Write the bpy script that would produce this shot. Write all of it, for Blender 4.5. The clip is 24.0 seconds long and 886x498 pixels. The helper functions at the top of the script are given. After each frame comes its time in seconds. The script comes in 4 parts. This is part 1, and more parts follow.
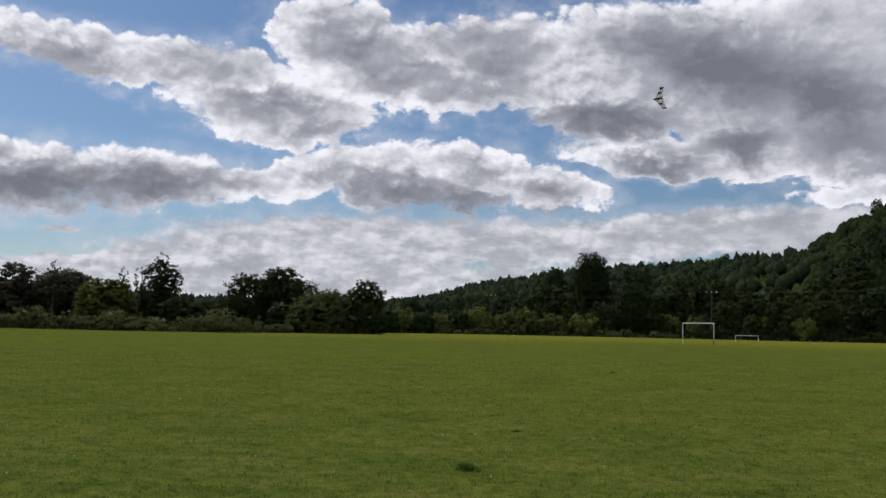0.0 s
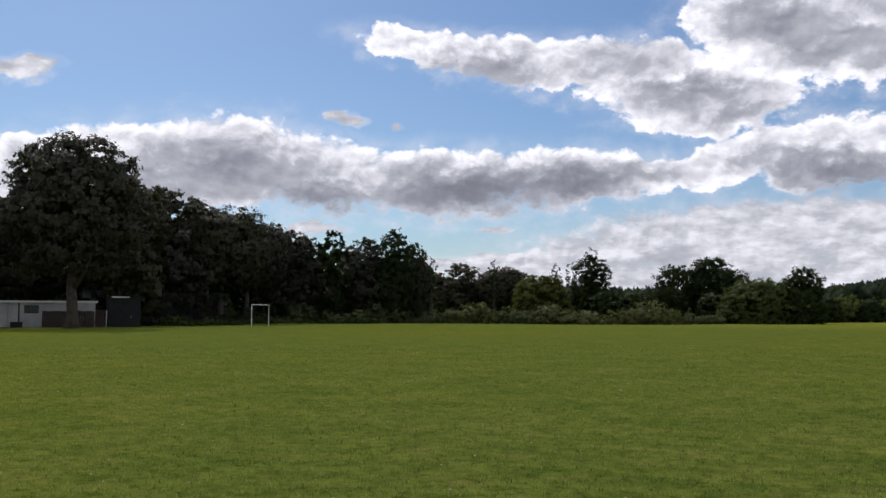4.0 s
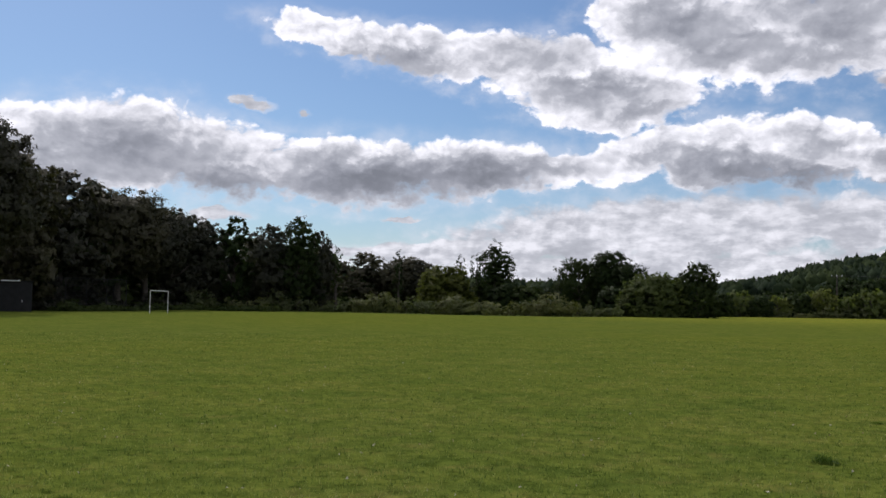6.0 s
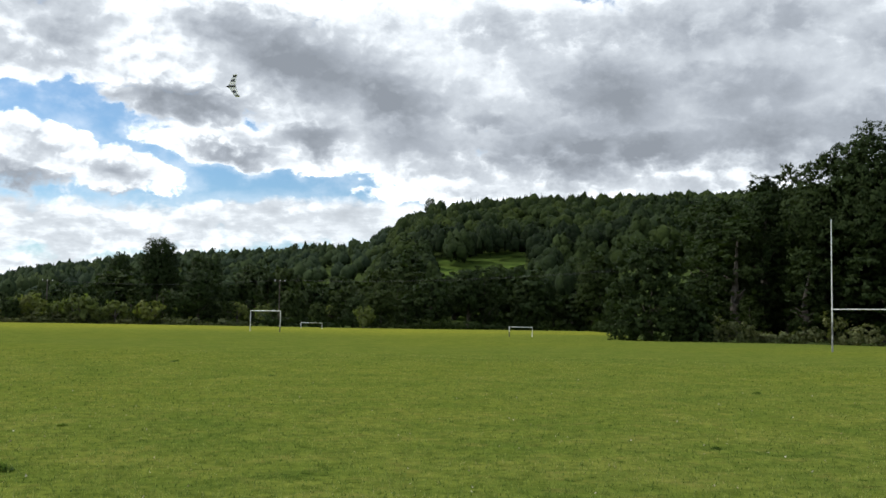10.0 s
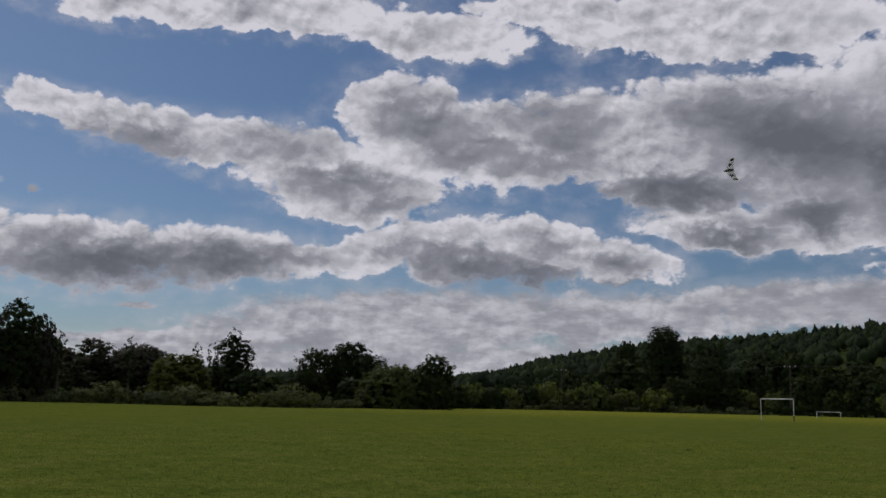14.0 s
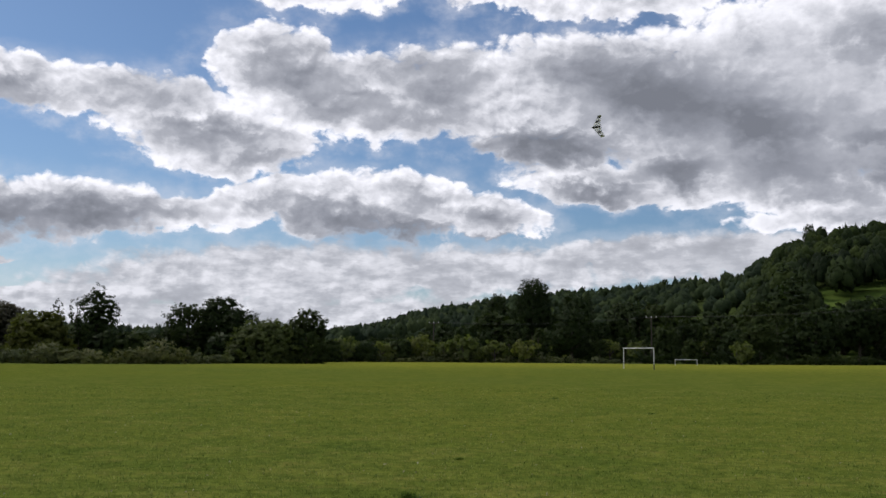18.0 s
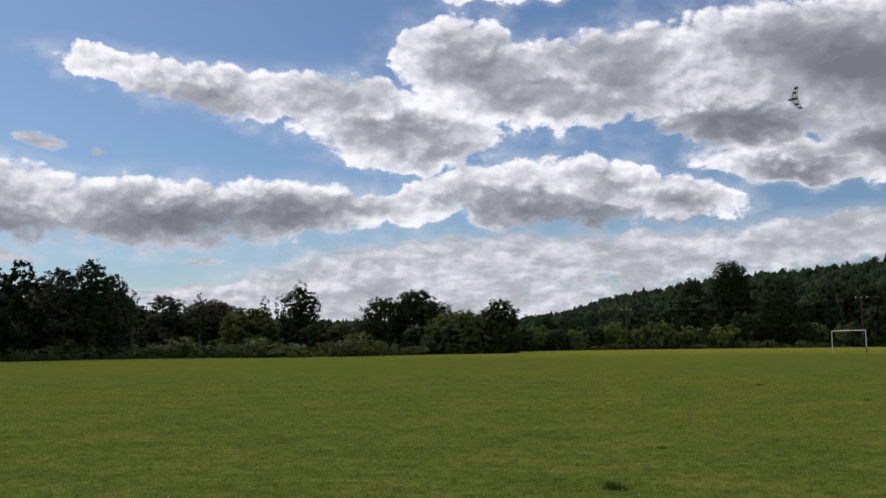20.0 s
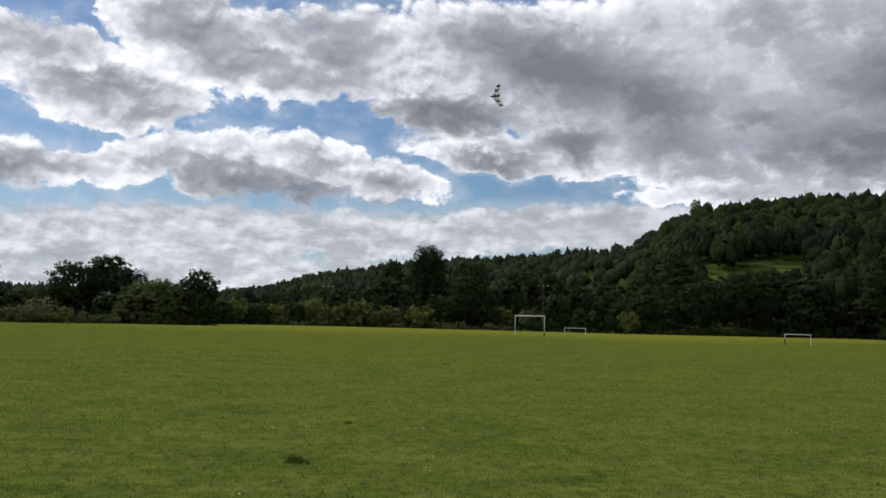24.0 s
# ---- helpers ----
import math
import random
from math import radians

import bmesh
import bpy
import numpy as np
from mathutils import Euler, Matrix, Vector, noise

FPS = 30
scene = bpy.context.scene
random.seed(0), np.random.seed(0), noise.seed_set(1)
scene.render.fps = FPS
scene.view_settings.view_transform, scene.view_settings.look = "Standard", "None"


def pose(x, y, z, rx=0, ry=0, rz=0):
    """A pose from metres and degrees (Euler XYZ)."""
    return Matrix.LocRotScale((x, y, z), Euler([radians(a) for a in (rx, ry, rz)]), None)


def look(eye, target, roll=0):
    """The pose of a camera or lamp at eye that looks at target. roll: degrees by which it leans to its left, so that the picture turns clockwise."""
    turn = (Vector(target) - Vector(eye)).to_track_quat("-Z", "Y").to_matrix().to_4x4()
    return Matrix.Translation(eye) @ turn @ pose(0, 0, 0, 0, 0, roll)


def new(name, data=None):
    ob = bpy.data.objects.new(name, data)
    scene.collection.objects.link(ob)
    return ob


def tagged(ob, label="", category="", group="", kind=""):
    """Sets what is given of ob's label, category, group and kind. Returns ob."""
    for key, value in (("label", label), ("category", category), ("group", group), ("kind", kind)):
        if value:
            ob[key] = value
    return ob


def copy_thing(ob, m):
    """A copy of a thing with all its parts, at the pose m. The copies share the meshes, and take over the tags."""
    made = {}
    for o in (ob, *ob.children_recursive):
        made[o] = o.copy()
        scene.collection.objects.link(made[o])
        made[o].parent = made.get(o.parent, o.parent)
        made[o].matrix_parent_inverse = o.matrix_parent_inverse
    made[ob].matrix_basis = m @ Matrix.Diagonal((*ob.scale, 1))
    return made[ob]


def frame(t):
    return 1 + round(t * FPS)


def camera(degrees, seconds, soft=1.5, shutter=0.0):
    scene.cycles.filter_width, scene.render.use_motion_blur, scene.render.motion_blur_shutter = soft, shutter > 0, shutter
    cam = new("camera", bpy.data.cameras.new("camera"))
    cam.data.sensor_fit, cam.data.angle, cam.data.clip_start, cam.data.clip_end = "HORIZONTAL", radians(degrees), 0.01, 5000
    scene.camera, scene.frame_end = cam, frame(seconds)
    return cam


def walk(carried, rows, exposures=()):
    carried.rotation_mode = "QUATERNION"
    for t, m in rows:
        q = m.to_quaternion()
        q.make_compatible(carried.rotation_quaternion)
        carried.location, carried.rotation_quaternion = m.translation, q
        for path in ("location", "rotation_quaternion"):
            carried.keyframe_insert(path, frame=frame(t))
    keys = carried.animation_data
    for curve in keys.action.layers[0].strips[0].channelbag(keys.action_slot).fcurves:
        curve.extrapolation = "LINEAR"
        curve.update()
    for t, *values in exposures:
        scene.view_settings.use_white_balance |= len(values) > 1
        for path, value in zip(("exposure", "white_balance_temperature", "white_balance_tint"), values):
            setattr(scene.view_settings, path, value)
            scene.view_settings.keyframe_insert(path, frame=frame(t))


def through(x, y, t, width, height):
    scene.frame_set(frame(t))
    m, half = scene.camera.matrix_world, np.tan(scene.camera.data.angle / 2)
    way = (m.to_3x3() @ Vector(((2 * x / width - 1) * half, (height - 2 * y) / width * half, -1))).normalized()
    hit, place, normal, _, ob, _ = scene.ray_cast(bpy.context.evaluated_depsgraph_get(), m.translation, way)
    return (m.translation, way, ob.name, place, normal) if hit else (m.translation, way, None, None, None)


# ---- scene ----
# The film-maker stands at the side of a playing field and turns with the camera at arm's length.
cam = camera(49.25, 24.0)
EYE, ARM = 1.6, 0.332
TURNS = [
    (0.0, 0.00, 4.52, -1.22),
    (0.5, 1.70, 4.00, -0.68),
    (1.0, 4.53, 3.50, -0.96),
    (1.5, 8.62, 4.07, 0.30),
    (2.0, 13.57, 4.54, -0.22),
    (2.5, 19.17, 4.36, 0.29),
    (3.0, 23.40, 4.04, 0.32),
    (3.5, 24.80, 3.65, 0.01),
    (5.5, 24.75, 4.44, -0.51),
    (6.0, 19.27, 3.21, -0.95),
    (6.5, 10.80, 4.75, -2.95),
    (7.0, 2.88, 3.95, -2.86),
    (7.5, -3.54, 3.97, -2.63),
    (8.0, -10.87, 4.62, -2.66),
    (8.5, -16.54, 4.21, -2.38),
    (9.0, -21.46, 3.90, -2.44),
    (9.5, -23.67, 4.25, -1.60),
    (11.5, -27.40, 4.18, -1.48),
    (12.0, -26.68, 4.28, -1.56),
    (12.5, -15.81, 4.66, 0.77),
    (13.0, -4.37, 5.42, 1.09),
    (13.5, 2.44, 6.53, 0.14),
    (14.0, 4.19, 8.84, -1.30),
    (14.5, 5.74, 8.20, -1.45),
    (15.0, 5.34, 6.60, -1.73),
    (15.5, 1.44, 6.31, -2.14),
    (16.0, -3.19, 5.45, -1.77),
    (16.5, -5.58, 5.71, -1.09),
    (17.0, -5.34, 5.65, -0.73),
    (17.5, -4.17, 5.87, -0.48),
    (19.5, 2.83, 6.80, 0.30),
    (20.0, 7.76, 5.60, 0.73),
    (20.5, 7.11, 5.18, 0.40),
    (21.0, 0.03, 5.79, -1.24),
    (21.5, -4.36, 4.94, -1.15),
    (22.0, -5.81, 4.68, -0.62),
    (22.5, -6.10, 4.60, -0.55),
    (23.0, -6.11, 4.63, -0.63),
    (23.5, -6.54, 4.68, -0.81),
    (24.0, -9.59, 4.26, -1.52),
]
EXPOSURES = [(0.0, -0.42, 16), (3.5, -0.2, 17), (5.5, -0.15, 17), (7.0, -0.12, 17), (8.0, 0.05, 12), (9.5, 0.4, 8), (11.5, 0.2, 8), (12.0, 0.1, 8), (13.0, -0.12, 17), (14.0, -1.0, 18), (15.0, -0.7, 18), (17.0, -0.25, 15), (20.0, -0.35, 16), (21.0, -0.4, 16), (22.0, -0.2, 14), (23.0, -0.17, 14), (24.0, -0.25, 13)]


def held(yaw, pitch, roll):
    a = radians(yaw)
    return pose(-ARM * math.sin(a), ARM * math.cos(a) - ARM, EYE, pitch, 0, yaw) @ pose(0, 0, 0, 90, roll, 0)


walk(cam, [(t, held(yaw, pitch, roll)) for t, yaw, pitch, roll in TURNS], [(t, stops, 6250.0, tint) for t, stops, tint in EXPOSURES])

# ---- sun and sky ----
SUN_LEFT, SUN_UP = 48.0, 44.0


def polar(az, r, z=0.0):
    """A point at az degrees to the left of straight ahead, r metres off."""
    a = radians(az)
    return Vector((-r * math.sin(a), r * math.cos(a), z))


sun = new("sun", bpy.data.lights.new("sun", "SUN"))
sun.data.energy, sun.data.angle, sun.data.color = 2.3, radians(0.6), (1.0, 0.93, 0.82)
sun.matrix_world = look(polar(SUN_LEFT, 100 * math.cos(radians(SUN_UP)), 100 * math.sin(radians(SUN_UP))), (0, 0, 0))

# the clouds, as lobes: degrees to the right of straight ahead, degrees up, half width, half height, lean, and for shade its depth
UPPER_BANK = [(-25.6, 15.4, 4.7, 1.2, -8), (-19.8, 14.6, 6.4, 1.5, -7), (-13.5, 14.0, 6.0, 1.9, -6), (-10.3, 11.5, 5.0, 1.5, -6), (-6.5, 16.5, 4.3, 2.7, -5), (-10.4, 12.8, 5.4, 1.7, -5), (-7.7, 11.8, 3.4, 1.9, 13), (-1.0, 15.0, 7.0, 2.7, -3), (4.7, 15.5, 7.4, 2.9, 0), (9.1, 14.2, 6.7, 2.3, -6), (13.0, 15.0, 8.7, 3.9, -10), (19.9, 13.1, 8.7, 4.2, -11), (9.8, 12.0, 5.4, 1.1, -5), (12.1, 9.8, 5.0, 1.1, -7), (17.8, 10.5, 3.7, 1.5, -2), (23.1, 10.8, 5.4, 3.0, -3)]
MIDDLE_BANK = [(-48.8, 8.3, 5.0, 1.3, 14), (-44.4, 7.9, 8.0, 2.6, 11), (-37.5, 8.6, 6.7, 2.8, 0), (-32.0, 8.0, 4.4, 2.3, -5), (-24.9, 7.6, 6.7, 2.2, 0), (-18.2, 7.9, 6.4, 1.8, 3), (-13.0, 8.0, 4.0, 1.1, -2), (-7.6, 8.8, 4.0, 1.4, 10), (-2.9, 8.8, 5.0, 2.1, 2), (1.5, 8.7, 4.4, 2.2, -2), (5.8, 8.2, 3.9, 1.4, -8)]
LOW_BANKS = [(-6.2, 4.4, 13.4, 2.1, 2), (-15.8, 3.1, 11.1, 1.0, 4), (5.6, 4.9, 10.1, 1.7, 1), (15.3, 5.6, 8.7, 1.4, 0), (21.6, 6.0, 5.0, 1.1, -1), (-2.8, 2.0, 25.1, 1.3, 1), (-21.8, 3.1, 5.4, 0.5, 3), (-32.3, 0.9, 16.8, 0.9, 2), (-21.6, 4.9, 1.5, 0.2, 3), (-32.8, 4.9, 2.0, 0.4, 1), (-21.5, 4.9, 0.9, 0.2, 0), (-30.6, 11.4, 0.9, 0.3, 1), (-27.8, 10.8, 0.4, 0.2, 0), (-48.7, 13.2, 1.7, 0.6, 6), (15.3, 5.8, 8.7, 1.3, 3), (24.5, 5.9, 7.4, 1.1, 2)]
RIGHT_DECK = [(1.8, 14.8, 11.7, 2.0, 3), (24.9, 15.0, 14.1, 5.7, 1), (36.5, 12.1, 14.1, 4.4, -1), (44.1, 14.1, 13.4, 8.4, -3), (13.7, 9.9, 6.7, 1.2, -8), (21.8, 9.6, 4.4, 1.5, -4), (31.8, 8.9, 10.1, 1.7, 1), (41.0, 13.8, 14.1, 6.4, -2), (51.6, 12.3, 13.4, 7.4, -4), (27.8, 7.6, 8.0, 0.9, 1), (37.2, 8.0, 8.0, 0.9, 0)]
TOP_BANK = [(-17.8, 22.0, 11.4, 1.4, 2), (-5.3, 21.3, 7.0, 1.3, -3), (3.0, 22.7, 6.7, 1.0, -2), (12.5, 21.4, 11.1, 2.1, -3)]
UPPER_SHADE = [(-22.4, 14.1, 3.7, 1.1, -3, 0.55), (-14.4, 14.8, 3.0, 1.3, 5, 0.4), (-5.2, 16.2, 3.0, 1.7, -8, 0.6), (-10.4, 12.5, 4.2, 0.9, -1, 0.6), (-7.5, 11.1, 2.3, 0.8, 3, 0.45), (2.7, 16.3, 3.4, 1.8, 0, 0.5), (-0.3, 13.8, 3.7, 0.7, -2, 0.4), (15.9, 14.9, 6.0, 2.2, -17, 1.0), (21.4, 13.0, 4.0, 1.5, -14, 0.85), (12.7, 16.5, 2.7, 1.4, -2, 0.65), (9.8, 12.1, 5.0, 1.0, -4, 0.95), (17.2, 10.5, 2.6, 1.0, -2, 0.9), (12.4, 9.4, 3.2, 0.6, -7, 0.75), (22.6, 10.7, 3.0, 1.5, -3, 0.6)]
LOWER_SHADE = [(-23.2, 7.1, 6.7, 1.5, 2, 0.95), (-17.2, 7.6, 5.0, 1.1, 5, 0.85), (-36.9, 8.2, 5.0, 1.9, 2, 0.6), (-41.3, 7.1, 7.0, 1.6, 6, 0.55), (-32.0, 6.6, 4.0, 1.2, -3, 0.75), (-1.9, 7.6, 4.4, 1.1, -7, 0.85), (0.7, 7.2, 3.2, 0.7, -2, 0.9), (5.9, 6.8, 2.5, 0.4, 0, 0.6), (2.1, 9.0, 1.8, 0.8, -17, 0.4), (6.7, 8.1, 1.8, 0.7, -8, 0.4), (2.9, 4.6, 1.7, 0.5, -19, 0.5), (15.9, 6.0, 5.0, 0.5, -3, 0.45), (19.1, 5.5, 3.0, 0.7, -5, 0.5), (-12.9, 2.7, 2.0, 0.6, 2, 0.5)]
DECK_SHADE = [(34.4, 10.2, 11.1, 1.4, 0, 0.75), (34.9, 13.1, 3.7, 2.2, -15, 0.75), (42.7, 10.5, 6.4, 2.0, -1, 0.6), (28.4, 11.7, 4.0, 1.2, 1, 0.45), (36.4, 17.0, 7.7, 1.7, -2, 0.4), (-1.7, 14.6, 3.7, 1.2, 3, 0.5), (2.8, 13.7, 3.7, 1.0, 1, 0.4), (42.6, 13.4, 5.0, 1.9, -2, 0.5), (48.8, 10.8, 5.0, 1.9, -3, 0.55), (42.0, 17.5, 6.7, 1.5, -3, 0.35), (50.2, 15.4, 4.0, 1.7, -5, 0.4), (18.9, 6.0, 2.0, 0.5, -6, 0.45)]


class Nodes:
    """Short hand for building a node tree."""

    def __init__(self, tree):
        self.tree = tree

    def link(self, a, b):
        self.tree.links.new(a, b)

    def feed(self, socket, value):
        if isinstance(value, bpy.types.NodeSocket):
            self.link(value, socket)
        else:
            socket.default_value = value

    def math(self, op, *args, clamp=False):
        node = self.tree.nodes.new("ShaderNodeMath")
        node.operation, node.use_clamp = op, clamp
        for socket, value in zip(node.inputs, args):
            self.feed(socket, value)
        return node.outputs[0]

    def noise(self, vector, scale, detail=4.0, rough=0.55, distortion=0.0):
        node = self.tree.nodes.new("ShaderNodeTexNoise")
        self.link(vector, node.inputs["Vector"])
        for key, value in (("Scale", scale), ("Detail", detail), ("Roughness", rough), ("Distortion", distortion)):
            node.inputs[key].default_value = value
        return node.outputs["Fac"]

    def ramp(self, fac, *stops, ease=False):
        node = self.tree.nodes.new("ShaderNodeValToRGB")
        if ease:
            node.color_ramp.interpolation = "EASE"
        while len(node.color_ramp.elements) < len(stops):
            node.color_ramp.elements.new(0.5)
        for element, (at, colour) in zip(node.color_ramp.elements, stops):
            element.position, element.color = at, (*colour, 1)
        self.feed(node.inputs[0], fac)
        return node.outputs[0]

    def mix(self, fac, a, b, blend="MIX"):
        node = self.tree.nodes.new("ShaderNodeMix")
        node.data_type, node.blend_type = "RGBA", blend
        self.feed(node.inputs[0], fac)
        for socket, value in ((node.inputs[6], a), (node.inputs[7], b)):
            self.feed(socket, (*value, 1) if isinstance(value, tuple) else value)
        return node.outputs[2]

    def smooth(self, value, low, high):
        node = self.tree.nodes.new("ShaderNodeMapRange")
        node.interpolation_type = "SMOOTHSTEP"
        self.feed(node.inputs[0], value)
        node.inputs[1].default_value, node.inputs[2].default_value = low, high
        return node.outputs[0]

    def vector(self, x, y, z=0.0):
        node = self.tree.nodes.new("ShaderNodeCombineXYZ")
        for socket, value in zip(node.inputs, (x, y, z)):
            self.feed(socket, value)
        return node.outputs[0]

    def moved(self, vector, by=(0.0, 0.0, 0.0), scale=(1.0, 1.0, 1.0)):
        node = self.tree.nodes.new("ShaderNodeVectorMath")
        node.operation = "MULTIPLY_ADD"
        self.link(vector, node.inputs[0])
        node.inputs[1].default_value, node.inputs[2].default_value = scale, by
        return node.outputs[0]

    def add(self, a, b):
        node = self.tree.nodes.new("ShaderNodeVectorMath")
        self.link(a, node.inputs[0]), self.link(b, node.inputs[1])
        return node.outputs[0]

    def dot(self, a, b):
        node = self.tree.nodes.new("ShaderNodeVectorMath")
        node.operation = "DOT_PRODUCT"
        self.link(a, node.inputs[0]), self.link(b, node.inputs[1])
        return node.outputs["Value"]


def make_sky():
    world = bpy.data.worlds.new("sky")
    scene.world = world
    world.use_nodes = True
    n = Nodes(world.node_tree)
    world.node_tree.nodes.clear()
    out, back = n.tree.nodes.new("ShaderNodeOutputWorld"), n.tree.nodes.new("ShaderNodeBackground")
    sky = n.tree.nodes.new("ShaderNodeTexSky")
    sky.sky_type, sky.sun_disc = "NISHITA", False
    sky.sun_elevation, sky.sun_rotation = radians(SUN_UP), radians(-SUN_LEFT)
    sky.air_density, sky.dust_density, sky.ozone_density = 1.0, 0.6, 1.6
    way = n.tree.nodes.new("ShaderNodeTexCoord").outputs["Generated"]
    parts = n.tree.nodes.new("ShaderNodeSeparateXYZ")
    n.link(way, parts.inputs[0])
    x, y, z = parts.outputs
    right = n.math("MULTIPLY", n.math("ARCTAN2", x, y), 57.2958)
    el = n.math("MULTIPLY", n.math("ARCSINE", z), 57.2958)
    flat = n.vector(right, el)
    s = n.moved(flat, scale=(1.0, 1.45, 1.0))

    def puffs(at):
        """Rounded heads of cloud, as distance from scattered middles."""
        node = n.tree.nodes.new("ShaderNodeTexVoronoi")
        node.feature, node.voronoi_dimensions = "SMOOTH_F1", "2D"
        n.link(at, node.inputs["Vector"])
        node.inputs["Scale"].default_value, node.inputs["Smoothness"].default_value = 0.6, 0.35
        node.inputs["Detail"].default_value, node.inputs["Roughness"].default_value = 3.0, 0.55
        return node.outputs["Distance"]

    # the air's turning pushes the outlines about
    billow, billow_b = n.noise(s, 0.26, 7.0, 0.55), n.noise(n.moved(s, (31.0, 17.0, 0.0)), 0.42, 7.0, 0.56)
    wisps = n.noise(s, 1.7, 6.0, 0.62)
    puff_at = n.add(s, n.vector(n.math("MULTIPLY", billow, 2.2), n.math("MULTIPLY", billow_b, 1.6)))
    puff = puffs(puff_at)
    at = n.add(flat, n.vector(n.math("MULTIPLY_ADD", billow, 3.4, -1.7), n.math("MULTIPLY_ADD", billow_b, 1.9, -0.95)))

    def lobes(where, rows, soft):
        """Squared distance from the nearest lobe, in units of its size, deep lobes counting as nearer."""
        total = None
        for a, e, wide, high, lean, *depth in rows:
            node = n.tree.nodes.new("ShaderNodeMapping")
            node.vector_type = "TEXTURE"
            n.link(where, node.inputs[0])
            node.inputs["Location"].default_value = (a, e, 0)
            node.inputs["Rotation"].default_value = (0, 0, radians(lean))
            node.inputs["Scale"].default_value = (wide, high, 1)
            q = n.dot(node.outputs[0], node.outputs[0])
            if depth:
                q = n.math("SUBTRACT", q, math.log(depth[0]))
            total = q if total is None else n.math("SMOOTH_MIN", total, q, soft)
        return total

    # beyond the drawn clouds the same broken cover goes on
    aside = n.math("MAXIMUM", n.smooth(n.math("ABSOLUTE", right), 54.0, 64.0), n.smooth(el, 24.0, 27.0))
    loose = n.math("MULTIPLY_ADD", n.noise(s, 0.05, 5.0, 0.55), -7.0, 4.3)

    def thickness(mass):
        mass = n.math("ADD", n.math("MULTIPLY", mass, n.math("SUBTRACT", 1.0, aside)), n.math("MULTIPLY", loose, aside))
        body = n.math("ADD", n.math("SUBTRACT", 1.24, mass), n.math("MULTIPLY_ADD", billow_b, 0.8, -0.4))
        body = n.math("ADD", body, n.math("MULTIPLY_ADD", puff, -0.5, 0.2))
        return n.math("ADD", body, n.math("MULTIPLY_ADD", wisps, 0.22, -0.11))

    banks = UPPER_BANK + MIDDLE_BANK + RIGHT_DECK + TOP_BANK
    upper = lobes(at, banks, 0.22)
    high_body = thickness(upper)
    low_body = thickness(lobes(at, LOW_BANKS, 0.3))
    # the sun stands behind and above: thin tops shine, thick bellies are grey
    relief = n.math("SUBTRACT", n.noise(n.moved(s, (-0.3, 0.8, 0.0)), 0.36, 2.5, 0.45), n.noise(s, 0.36, 2.5, 0.45))
    heads = n.math("SUBTRACT", puff, puffs(n.moved(puff_at, (-0.22, 0.5, 0.0))))
    shade_at = n.add(flat, n.vector(n.math("MULTIPLY_ADD", billow, 2.6, -1.3), n.math("MULTIPLY_ADD", billow_b, 2.0, -0.7)))
    shade_at = n.add(shade_at, n.vector(n.math("MULTIPLY_ADD", wisps, 0.4, -0.2), n.math("MULTIPLY_ADD", puff, -0.8, 0.35)))

    def belly(rows):
        return n.math("EXPONENT", n.math("MULTIPLY", lobes(shade_at, rows, 0.25), -0.95))

    deep = n.math("MAXIMUM", belly(UPPER_SHADE + DECK_SHADE), belly(LOWER_SHADE))
    deep = n.math("MULTIPLY", deep, n.math("SUBTRACT", 1.0, aside))
    inside = n.smooth(high_body, 0.15, 1.0)
    dark = n.math("ADD", n.math("MULTIPLY", deep, 0.86), n.math("MULTIPLY", inside, n.math("MULTIPLY_ADD", n.smooth(right, 14.0, 28.0), 0.2, 0.11)))
    dark = n.math("ADD", dark, n.math("MULTIPLY", n.smooth(billow, 0.42, 0.72), n.math("MULTIPLY", inside, 0.22)))
    fine = n.math("ADD", n.math("MULTIPLY", relief, 0.6), n.math("MULTIPLY", heads, 0.26))
    fine = n.math("MULTIPLY", fine, n.math("MULTIPLY_ADD", deep, -0.55, 1.0))
    fine = n.math("MULTIPLY", fine, n.math("SUBTRACT", 1.0, n.math("MULTIPLY", n.smooth(right, 12.0, 24.0), 0.65)))
    dark = n.math("ADD", n.math("ADD", dark, fine), n.math("MULTIPLY_ADD", wisps, 0.1, -0.05), clamp=True)
    streak = n.noise(n.moved(flat, scale=(0.42, 1.15, 1.0)), 0.9, 6.0, 0.6)
    low_dark = n.math("MULTIPLY_ADD", n.smooth(streak, 0.36, 0.72), 0.46, 0.1)
    low_dark = n.math("ADD", low_dark, n.math("ADD", n.math("MULTIPLY", deep, 0.55), n.math("MULTIPLY", fine, 1.1)), clamp=True)
    grey = ((0.0, (1.2, 1.21, 1.22)), (0.18, (0.88, 0.897, 0.914)), (0.42, (0.52, 0.543, 0.575)), (0.7, (0.345, 0.366, 0.402)), (1.0, (0.235, 0.252, 0.28)))
    high_cloud = n.ramp(dark, *grey)
    low_cloud = n.mix(0.45, n.ramp(low_dark, *grey), (0.66, 0.685, 0.705))
    # thin haze round the clouds and towards the horizon
    blue = n.mix(1.0, sky.outputs[0], (0.062, 0.077, 0.088), "MULTIPLY")
    near = n.math("MAXIMUM", n.smooth(high_body, -1.6, 0.0), n.smooth(low_body, -1.6, 0.0))
    haze = n.math("MULTIPLY", n.math("MULTIPLY", near, near), n.math("MULTIPLY_ADD", n.smooth(billow_b, 0.35, 0.7), 0.34, 0.06))
    blue = n.mix(haze, blue, (0.86, 0.89, 0.93))
    # crisp heads, ragged bellies
    ragged = n.math("MULTIPLY_ADD", deep, 0.4, 0.26)
